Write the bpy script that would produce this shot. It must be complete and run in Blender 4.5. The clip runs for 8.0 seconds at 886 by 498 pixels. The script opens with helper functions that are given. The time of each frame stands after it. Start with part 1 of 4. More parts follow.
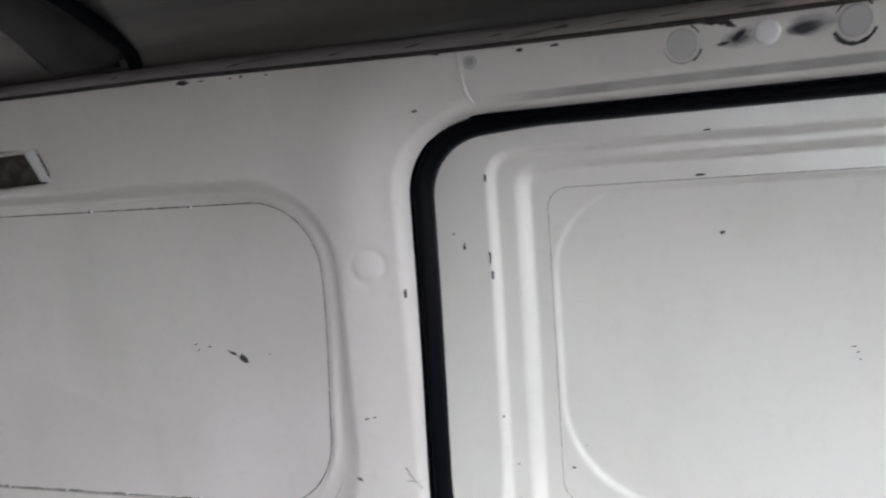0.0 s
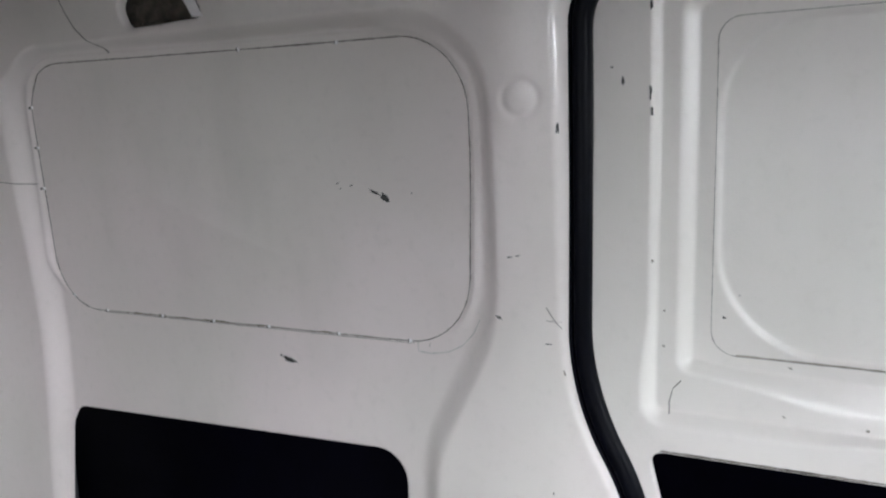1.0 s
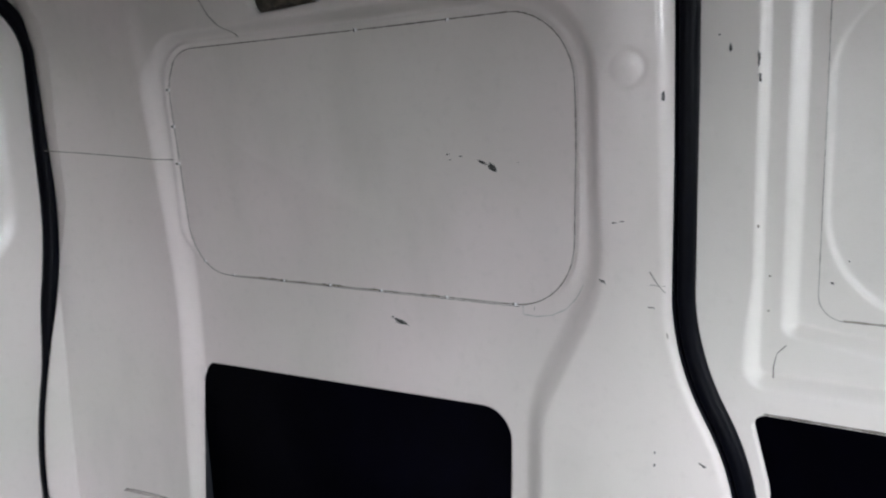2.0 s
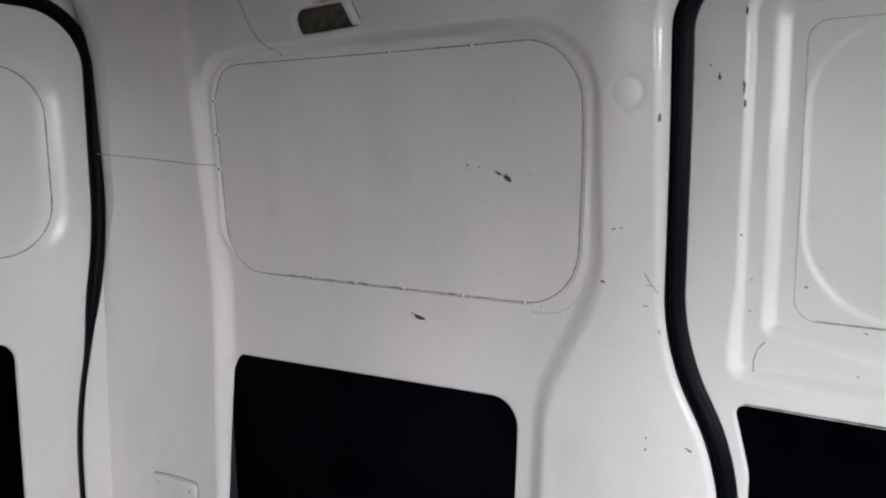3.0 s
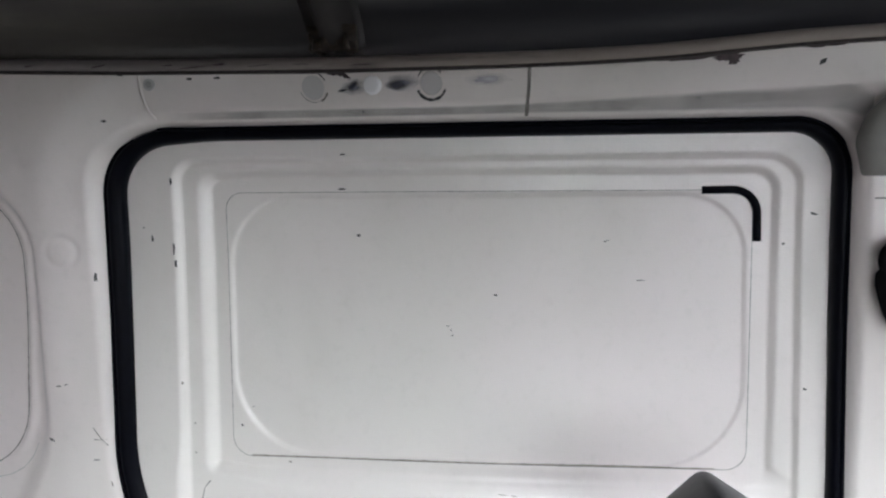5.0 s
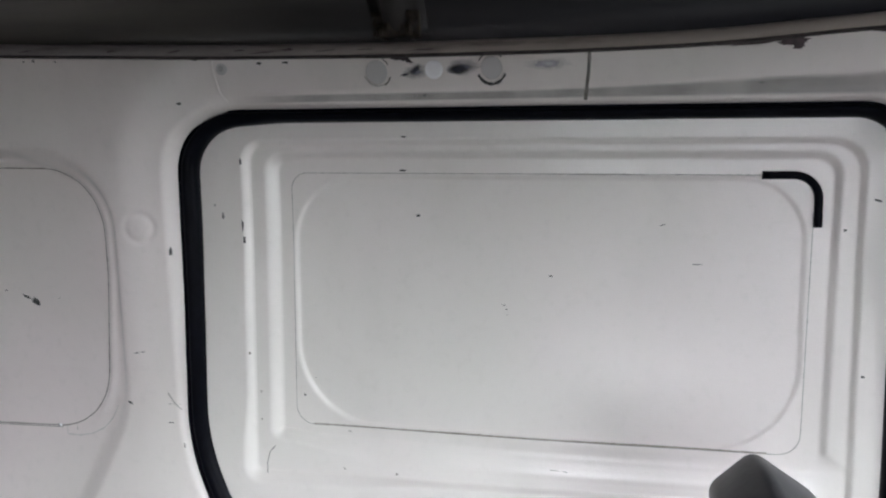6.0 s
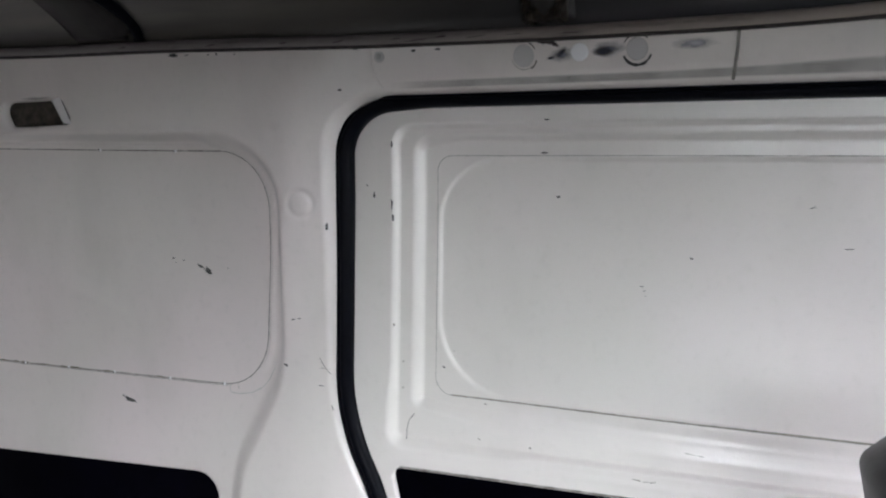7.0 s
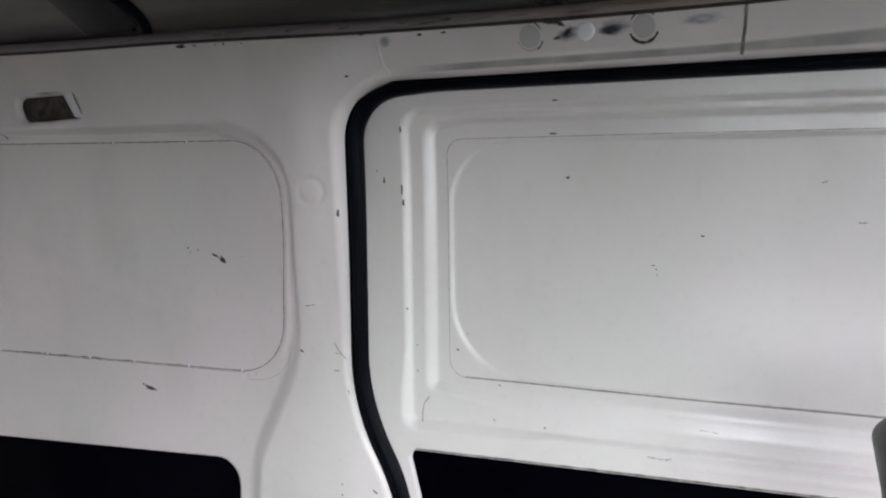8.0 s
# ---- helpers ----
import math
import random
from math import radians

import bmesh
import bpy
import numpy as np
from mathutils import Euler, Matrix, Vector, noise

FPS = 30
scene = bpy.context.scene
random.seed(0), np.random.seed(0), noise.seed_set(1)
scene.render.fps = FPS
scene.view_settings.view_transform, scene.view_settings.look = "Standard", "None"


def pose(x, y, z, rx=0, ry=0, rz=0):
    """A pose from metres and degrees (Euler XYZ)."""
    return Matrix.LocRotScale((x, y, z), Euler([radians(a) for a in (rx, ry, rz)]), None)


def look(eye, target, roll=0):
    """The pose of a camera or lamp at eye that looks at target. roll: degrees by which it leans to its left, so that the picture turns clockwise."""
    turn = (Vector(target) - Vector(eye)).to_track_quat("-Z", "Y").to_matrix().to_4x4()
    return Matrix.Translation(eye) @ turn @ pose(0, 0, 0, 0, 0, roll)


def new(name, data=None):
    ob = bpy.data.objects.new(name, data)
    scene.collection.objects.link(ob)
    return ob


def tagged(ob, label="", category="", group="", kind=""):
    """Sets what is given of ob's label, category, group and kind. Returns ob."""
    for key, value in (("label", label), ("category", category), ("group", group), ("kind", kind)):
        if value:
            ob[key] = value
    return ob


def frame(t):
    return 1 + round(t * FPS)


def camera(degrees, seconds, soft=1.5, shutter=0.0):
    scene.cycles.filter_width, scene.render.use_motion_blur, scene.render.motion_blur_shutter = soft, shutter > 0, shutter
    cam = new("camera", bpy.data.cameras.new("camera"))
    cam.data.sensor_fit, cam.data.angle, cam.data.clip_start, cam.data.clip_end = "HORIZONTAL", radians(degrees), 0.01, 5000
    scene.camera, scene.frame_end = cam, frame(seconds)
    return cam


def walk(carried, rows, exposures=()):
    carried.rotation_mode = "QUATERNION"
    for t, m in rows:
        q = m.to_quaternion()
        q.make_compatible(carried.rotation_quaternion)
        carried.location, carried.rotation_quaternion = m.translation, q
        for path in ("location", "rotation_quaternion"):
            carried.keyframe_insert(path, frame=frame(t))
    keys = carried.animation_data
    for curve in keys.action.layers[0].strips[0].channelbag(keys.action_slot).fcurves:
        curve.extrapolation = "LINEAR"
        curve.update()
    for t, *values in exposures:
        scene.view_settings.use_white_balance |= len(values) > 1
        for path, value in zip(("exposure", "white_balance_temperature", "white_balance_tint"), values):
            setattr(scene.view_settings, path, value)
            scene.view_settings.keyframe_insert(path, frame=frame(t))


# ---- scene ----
cam = camera(62.9, 8.0, 2.2, 0.2)
PATH = [
    (0, (0.189, 0.108, 1.045), (-0.507, 1.982, 0.973), -3.4),
    (0.2, (0.163, 0.1, 1.035), (-0.612, 1.941, 0.933), -3.3),
    (0.5, (0.139, 0.089, 1.007), (-0.739, 1.881, 0.863), -2.5),
    (0.8, (0.121, 0.091, 0.967), (-0.762, 1.87, 0.727), -0.9),
    (1, (0.122, 0.093, 0.952), (-0.815, 1.833, 0.649), -1.5),
    (1.2, (0.116, 0.096, 0.942), (-0.832, 1.823, 0.598), -1.5),
    (1.5, (0.116, 0.096, 0.941), (-0.869, 1.797, 0.571), -2.0),
    (2, (0.136, 0.036, 0.938), (-1.02, 1.632, 0.596), -2.3),
    (2.2, (0.139, 0.008, 0.947), (-1.056, 1.574, 0.602), -1.7),
    (3.3, (0.255, -0.075, 0.917), (-0.915, 1.529, 0.68), 0.6),
    (3.5, (0.289, -0.069, 0.933), (-0.759, 1.623, 0.737), 0.4),
    (3.7, (0.316, -0.061, 0.94), (-0.564, 1.727, 0.767), 0.5),
    (3.9, (0.359, -0.027, 0.957), (-0.308, 1.854, 0.819), 0.2),
    (4, (0.343, -0.033, 0.972), (-0.147, 1.902, 0.851), 0.4),
    (4.1, (0.391, -0.027, 1.003), (-0.084, 1.911, 0.866), 0.3),
    (4.3, (0.42, -0.028, 1.022), (0.065, 1.937, 0.907), -0.4),
    (4.5, (0.46, -0.022, 1.059), (0.204, 1.957, 0.926), -0.4),
    (4.7, (0.46, -0.023, 1.049), (0.227, 1.961, 0.949), -0.7),
    (5.8, (0.472, -0.061, 1.047), (0.069, 1.893, 0.907), -0.2),
    (6, (0.462, -0.059, 1.055), (0.053, 1.891, 0.89), 0.0),
    (6.5, (0.459, -0.083, 1.042), (-0.179, 1.804, 0.86), -1.0),
    (7, (0.454, -0.111, 1.005), (-0.285, 1.742, 0.874), 1.0),
    (7.5, (0.458, -0.114, 1.007), (-0.288, 1.735, 0.851), 0.9),
    (8, (0.461, -0.113, 1.007), (-0.314, 1.722, 0.828), -0.5),
]
EXPOSURES = [(0.0, 0.20, 6500, 12), (0.5, 0.08, 6500, 12), (1.2, -0.22, 6500, 12), (2.0, -0.19, 6500, 12), (3.4, -0.12, 6500, 12), (4.0, -0.20, 6500, 12), (4.5, -0.07, 6500, 12), (6.0, -0.12, 6500, 12), (6.5, -0.22, 6500, 12), (7.2, -0.16, 6500, 12), (8.0, -0.16, 6500, 12)]
walk(cam, [(t, look(eye, target, roll)) for t, eye, target, roll in PATH], EXPOSURES)

# ---- world and light ----
world = bpy.data.worlds.new("world")
scene.world = world
world.use_nodes = True
wn = world.node_tree.nodes
sky = wn.new("ShaderNodeTexSky")
sky.sky_type, sky.sun_disc = "NISHITA", False
sky.sun_elevation, sky.sun_rotation = radians(50), radians(200)
world.node_tree.links.new(sky.outputs["Color"], wn["Background"].inputs["Color"])
wn["Background"].inputs["Strength"].default_value = 0.04


def area_lamp(name, eye, target, sx, sy, power, colour):
    lamp = bpy.data.lights.new(name, "AREA")
    lamp.shape, lamp.size, lamp.size_y, lamp.energy, lamp.color = "RECTANGLE", sx, sy, power, colour
    ob = new(name, lamp)
    ob.matrix_world = look(eye, target)
    return ob


# sky light outside the assumed side door and windscreen, plus two added rear fills
area_lamp("side_sky_low", (1.05, -2.00, 1.12), (1.05, 0.0, 1.12), 1.7, 0.35, 66.0, (0.885, 0.950, 1.0))
area_lamp("side_sky_high", (1.05, -2.00, 2.00), (1.05, 0.0, 2.00), 1.7, 1.4, 470.0, (0.885, 0.950, 1.0))
# added fill that brightens the rear post and back door
area_lamp("side_fill_far", (3.20, -2.00, 1.85), (3.20, 0.0, 1.85), 0.9, 1.7, 400.0, (0.885, 0.950, 1.0))
area_lamp("front_sky", (3.40, 0.45, 1.74), (0.0, 0.45, 1.62), 1.1, 1.2, 235.0, (0.885, 0.950, 1.0))
# weak added fill for the rear corner, no known source
area_lamp("rear_fill", (-1.10, -1.12, 0.38), (-1.55, 0.85, 0.30), 1.0, 0.55, 2.5, (0.885, 0.950, 1.0))
scene.view_settings.exposure = 0.0


# ---- materials ----
def nodes_of(name):
    m = bpy.data.materials.new(name)
    m.use_nodes = True
    nt = m.node_tree
    return m, nt, nt.nodes["Principled BSDF"]


def noise_node(nt, scale, detail=4.0, rough=0.55, coords="Object", distort=0.0, stretch=None):
    tc = nt.nodes.new("ShaderNodeTexCoord")
    n = nt.nodes.new("ShaderNodeTexNoise")
    n.inputs["Scale"].default_value, n.inputs["Detail"].default_value = scale, detail
    n.inputs["Roughness"].default_value, n.inputs["Distortion"].default_value = rough, distort
    src = tc.outputs[coords]
    if stretch:
        mp = nt.nodes.new("ShaderNodeMapping")
        mp.inputs["Scale"].default_value = stretch
        nt.links.new(src, mp.inputs["Vector"])
        src = mp.outputs["Vector"]
    nt.links.new(src, n.inputs["Vector"])
    return n.outputs["Fac"]


def ramp(nt, fac, stops):
    r = nt.nodes.new("ShaderNodeValToRGB")
    while len(r.color_ramp.elements) < len(stops):
        r.color_ramp.elements.new(0.5)
    for e, (p, c) in zip(r.color_ramp.elements, stops):
        e.position, e.color = p, (*c, 1) if len(c) == 3 else c
    nt.links.new(fac, r.inputs["Fac"])
    return r.outputs["Color"]


def mixed(nt, fac, a, b, mode="MIX"):
    n = nt.nodes.new("ShaderNodeMix")
    n.data_type, n.blend_type = "RGBA", mode
    for k, v in ((0, fac), (6, a), (7, b)):
        if hasattr(v, "is_linked") or hasattr(v, "links"):
            nt.links.new(v, n.inputs[k])
        else:
            n.inputs[k].default_value = v if k == 0 else (*v, 1)
    return n.outputs[2]


def bump(nt, bsdf, height, strength, distance):
    b = nt.nodes.new("ShaderNodeBump")
    b.inputs["Strength"].default_value, b.inputs["Distance"].default_value = strength, distance
    nt.links.new(height, b.inputs["Height"])
    nt.links.new(b.outputs["Normal"], bsdf.inputs["Normal"])


def spread(nt, fac, lo, hi, a, c):
    n = nt.nodes.new("ShaderNodeMapRange")
    n.interpolation_type = "SMOOTHSTEP"
    for k, v in ((1, lo), (2, hi), (3, a), (4, c)):
        n.inputs[k].default_value = v
    nt.links.new(fac, n.inputs[0])
    return n.outputs[0]


def paint(name, base, dirty, rough=0.31, grime=0.5, coat=0.13):
    """Aged glossy sheet-metal paint: slow drift between a pinkish and a greenish white, faint vertical grime, dulled patches and orange peel."""
    m, nt, b = nodes_of(name)
    rosy, leafy = (base[0] * 1.01, base[1] * 0.975, base[2] * 0.985), (base[0] * 0.95, base[1] * 0.965, base[2] * 0.935)
    drift = mixed(nt, spread(nt, noise_node(nt, 2.2, 2, 0.4), 0.32, 0.68, 0, 1), rosy, leafy)
    col = mixed(nt, spread(nt, noise_node(nt, 6.0, 3, 0.5, stretch=(1, 1, 0.45)), 0.45, 0.9, 0, grime), drift, dirty)
    col = mixed(nt, spread(nt, noise_node(nt, 60, 3, 0.6), 0.5, 0.85, 0, 0.20), col, dirty)
    nt.links.new(col, b.inputs["Base Color"])
    nt.links.new(spread(nt, noise_node(nt, 9, 3, 0.5), 0.25, 0.75, rough - 0.02, rough + 0.06), b.inputs["Roughness"])
    b.inputs["Specular IOR Level"].default_value = 0.5
    b.inputs["Coat Weight"].default_value, b.inputs["Coat Roughness"].default_value = 0.5, coat
    h = nt.nodes.new("ShaderNodeMath")
    h.operation = "MULTIPLY_ADD"
    nt.links.new(noise_node(nt, 7, 2, 0.4), h.inputs[0])
    h.inputs[1].default_value = 6.0
    nt.links.new(noise_node(nt, 300, 2, 0.4), h.inputs[2])
    bump(nt, b, h.outputs[0], 0.13, 0.0010)
    return m


def plain(name, base, rough, var=0.15, scale=40, metal=0.0, bstr=0.15, bdist=0.0006, spec=0.5):
    m, nt, b = nodes_of(name)
    c = ramp(nt, noise_node(nt, scale, 5), [(0.3, tuple(v * (1 - var) for v in base)), (0.7, tuple(v * (1 + var) for v in base))])
    nt.links.new(c, b.inputs["Base Color"])
    b.inputs["Roughness"].default_value, b.inputs["Metallic"].default_value = rough, metal
    b.inputs["Specular IOR Level"].default_value = spec
    bump(nt, b, noise_node(nt, scale * 6, 3), bstr, bdist)
    return m


def smear(name, base, rough, core=0.25):
    """A stain whose cover thins out from its middle."""
    m, nt, b = nodes_of(name)
    b.inputs["Base Color"].default_value, b.inputs["Roughness"].default_value = (*base, 1), rough
    tc = nt.nodes.new("ShaderNodeUVMap")
    ln = nt.nodes.new("ShaderNodeVectorMath")
    ln.operation = "LENGTH"
    nt.links.new(tc.outputs["UV"], ln.inputs[0])
    ad = nt.nodes.new("ShaderNodeMath")
    ad.operation = "MULTIPLY_ADD"
    nt.links.new(noise_node(nt, 55, 5, 0.65, stretch=(0.5, 1, 1.8)), ad.inputs[0])
    ad.inputs[1].default_value = 0.8
    nt.links.new(ln.outputs["Value"], ad.inputs[2])
    a = ramp(nt, ad.outputs[0], [(core + 0.20, (0.88,) * 3), (1.16, (0, 0, 0))])
    nt.links.new(a, b.inputs["Alpha"])
    return m


WHITE = paint("white_paint", (0.785, 0.73, 0.715), (0.53, 0.50, 0.47))
DOOR_WHITE = paint("door_paint", (0.80, 0.755, 0.735), (0.57, 0.545, 0.50), 0.36, 0.4, 0.24)
RAIL_WHITE = paint("rail_paint", (0.56, 0.54, 0.545), (0.42, 0.40, 0.41), 0.33, 0.6)
RUBBER = plain("black_rubber", (0.0013, 0.0016, 0.0040), 0.42, 0.3, 60, spec=0.07)
BOARD = plain("black_board", (0.0009, 0.0008, 0.0028), 0.7, 0.3, 20, spec=0.02)
SEALANT = plain("grey_sealant", (0.16, 0.145, 0.125), 0.6, 0.5, 70)
FINE_LINE = plain("dark_joint", (0.18, 0.166, 0.148), 0.7, 0.6, 90)
FAINT_LINE = plain("faint_joint", (0.36, 0.345, 0.32), 0.6, 0.35, 90)
EDGE_SHADE = plain("edge_shade", (0.54, 0.52, 0.50), 0.45, 0.15, 90)
SCUFF = plain("brown_scuff", (0.26, 0.235, 0.20), 0.6, 0.4, 120)
CHIP = plain("bare_chip", (0.035, 0.035, 0.034), 0.6, 0.5, 200)
RUST = plain("purple_rust", (0.06, 0.042, 0.045), 0.7, 0.5, 80)
POCKET_DIRT = smear("brown_dirt", (0.10, 0.085, 0.07), 0.8, 0.1)
GAP = plain("dark_rusty_gap", (0.034, 0.026, 0.024), 0.8, 0.6, 60)
STAIN = plain("brown_stain", (0.15, 0.125, 0.09), 0.7, 0.5, 150)
SMUDGE = smear("dark_smudge", (0.03, 0.03, 0.045), 0.5, 0.4)
GREY_SMUDGE = smear("grey_smudge", (0.60, 0.60, 0.645), 0.4, 0.0)
BLUE_SMUDGE = smear("blue_smudge", (0.30, 0.31, 0.37), 0.5, 0.05)
STRIP, nt, b = nodes_of("taupe_strip")
along_x = nt.nodes.new("ShaderNodeSeparateXYZ")
nt.links.new(nt.nodes.new("ShaderNodeTexCoord").outputs["Object"], along_x.inputs[0])
worn = mixed(nt, spread(nt, along_x.outputs["X"], -0.15, 0.42, 0.95, 0.0), (0.30, 0.255, 0.225), (0.185, 0.165, 0.165))
worn = mixed(nt, spread(nt, noise_node(nt, 40, 5, 0.65, stretch=(0.18, 1, 1.6)), 0.48, 0.72, 0, 0.8), worn, (0.10, 0.075, 0.075))
nt.links.new(worn, b.inputs["Base Color"])
b.inputs["Roughness"].default_value = 0.5
bump(nt, b, noise_node(nt, 90, 4, stretch=(0.3, 1, 1)), 0.25, 0.001)
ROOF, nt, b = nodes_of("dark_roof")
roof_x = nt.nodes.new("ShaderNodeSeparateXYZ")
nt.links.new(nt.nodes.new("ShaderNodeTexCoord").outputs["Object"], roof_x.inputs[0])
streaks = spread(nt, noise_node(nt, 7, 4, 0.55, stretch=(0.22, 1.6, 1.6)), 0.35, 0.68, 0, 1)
# sheen on the rear roof is put into the colour: paler towards -x
dim_front = mixed(nt, streaks, (0.010, 0.011, 0.018), (0.024, 0.022, 0.026))
lit_rear = mixed(nt, streaks, (0.060, 0.057, 0.055), (0.130, 0.118, 0.104))
roof_shading = mixed(nt, spread(nt, roof_x.outputs["X"], -0.35, 0.40, 1, 0), dim_front, lit_rear)
nt.links.new(roof_shading, b.inputs["Base Color"])
b.inputs["Roughness"].default_value, b.inputs["Specular IOR Level"].default_value = 0.34, 0.6
bump(nt, b, noise_node(nt, 120, 3), 0.12, 0.0006)
BOW = plain("dark_bow", (0.020, 0.0175, 0.017), 0.5, 0.5, 15, spec=0.3)
FOIL = plain("brown_foil", (0.022, 0.014, 0.008), 0.28, 0.9, 120, 0.3, 0.6, 0.003)
FOAM = plain("brown_foam", (0.078, 0.066, 0.053), 0.95, 0.5, 60, bstr=0.6, bdist=0.003)
PLUG = plain("white_plastic", (0.92, 0.91, 0.92), 0.35, 0.03, 30)
STEEL = plain("dull_steel", (0.42, 0.41, 0.40), 0.35, 0.3, 120, 0.8)
GREY_TRIM = plain("grey_trim", (0.165, 0.158, 0.145), 0.7, 0.15, 25, bstr=0.3)
LEATHER = plain("grey_leather", (0.055, 0.055, 0.060), 0.45, 0.3, 30, bstr=0.35)
WEB = plain("black_webbing", (0.003, 0.003, 0.0035), 0.75, 0.3, 80, spec=0.10)
GROUND = plain("paving", (0.09, 0.088, 0.082), 0.9, 0.3, 1.5)
FLOOR = plain("floor_mat", (0.065, 0.063, 0.060), 0.8, 0.3, 12)


# ---- mesh helpers ----
def mesh_object(name, verts, faces, material, parent=None, label="", smooth=True):
    me = bpy.data.meshes.new(name)
    me.from_pydata([tuple(v) for v in verts], [], [tuple(f) for f in faces])
    if smooth:
        me.polygons.foreach_set("use_smooth", [True] * len(me.polygons))
    me.materials.append(material)
    me.update()
    ob = new(name, me)
    if parent:
        ob.parent = parent
    return tagged(ob, label)


def part(name, bm, material, parent=None, label="", smooth=True):
    me = bpy.data.meshes.new(name)
    bmesh.ops.recalc_face_normals(bm, faces=bm.faces)
    bm.to_mesh(me)
    bm.free()
    if smooth:
        me.polygons.foreach_set("use_smooth", [True] * len(me.polygons))
    me.materials.append(material)
    ob = new(name, me)
    if parent:
        ob.parent = parent
    return tagged(ob, label)


def rounded(corners, n=10):
    """A polyline through corners (u, v, r), each rounded with its radius."""
    out, k = [], len(corners)
    for i in range(k):
        p, r = Vector(corners[i][:2]), corners[i][2]
        a, b = Vector(corners[i - 1][:2]), Vector(corners[(i + 1) % k][:2])
        if r <= 0:
            out.append(p)
            continue
        da, db = (a - p).normalized(), (b - p).normalized()
        half = da.angle(db) / 2
        cut = min(r / math.tan(half), 0.49 * (a - p).length if corners[i - 1][2] > 0 else 0.95 * (a - p).length,
                  0.49 * (b - p).length if corners[(i + 1) % k][2] > 0 else 0.95 * (b - p).length)
        rr = cut * math.tan(half)
        c = p + (da + db).normalized() * (rr / math.sin(half))
        s, e = p + da * cut - c, p + db * cut - c
        for j in range(n + 1):
            t = j / n
            turn = math.pi - 2 * half
            w0, w1 = math.sin((1 - t) * turn) / math.sin(turn), math.sin(t * turn) / math.sin(turn)
            out.append(c + s * w0 + e * w1)
    return np.array([tuple(v) for v in out])


def sdf(poly, u, v):
    """Signed distance to a closed polyline, negative inside."""
    u, v = np.asarray(u, float), np.asarray(v, float)
    best, inside = np.full(u.shape, 1e9), np.zeros(u.shape, bool)
    for (ax, ay), (bx, by) in zip(poly, np.roll(poly, -1, axis=0)):
        ex, ey = bx - ax, by - ay
        ll = ex * ex + ey * ey
        if ll < 1e-14:
            continue
        t = np.clip(((u - ax) * ex + (v - ay) * ey) / ll, 0, 1)
        best = np.minimum(best, (u - ax - t * ex) ** 2 + (v - ay - t * ey) ** 2)
        if abs(ey) > 1e-12:
            cross = ((ay > v) != (by > v)) & (u < ex * (v - ay) / ey + ax)
            inside ^= cross
    d = np.sqrt(best)
    return np.where(inside, -d, d)


def ease(t):
    t = np.clip(t, 0, 1)
    return t * t * (3 - 2 * t)


def ramp_step(t):
    """Rises slowly and stops at a crisp edge."""
    t = np.clip(t, 0, 1)
    return 0.4 * ease(t) + 0.6 * t * t


def smooth_table(zs, ys, width=0.05):
    fine = np.linspace(zs[0], zs[-1], 600)
    raw = np.interp(fine, zs, ys)
    k = max(3, int(width / (fine[1] - fine[0])))
    pad = np.pad(raw, k, mode="reflect", reflect_type="odd")
    return fine, np.convolve(pad, np.ones(2 * k + 1) / (2 * k + 1), mode="valid")


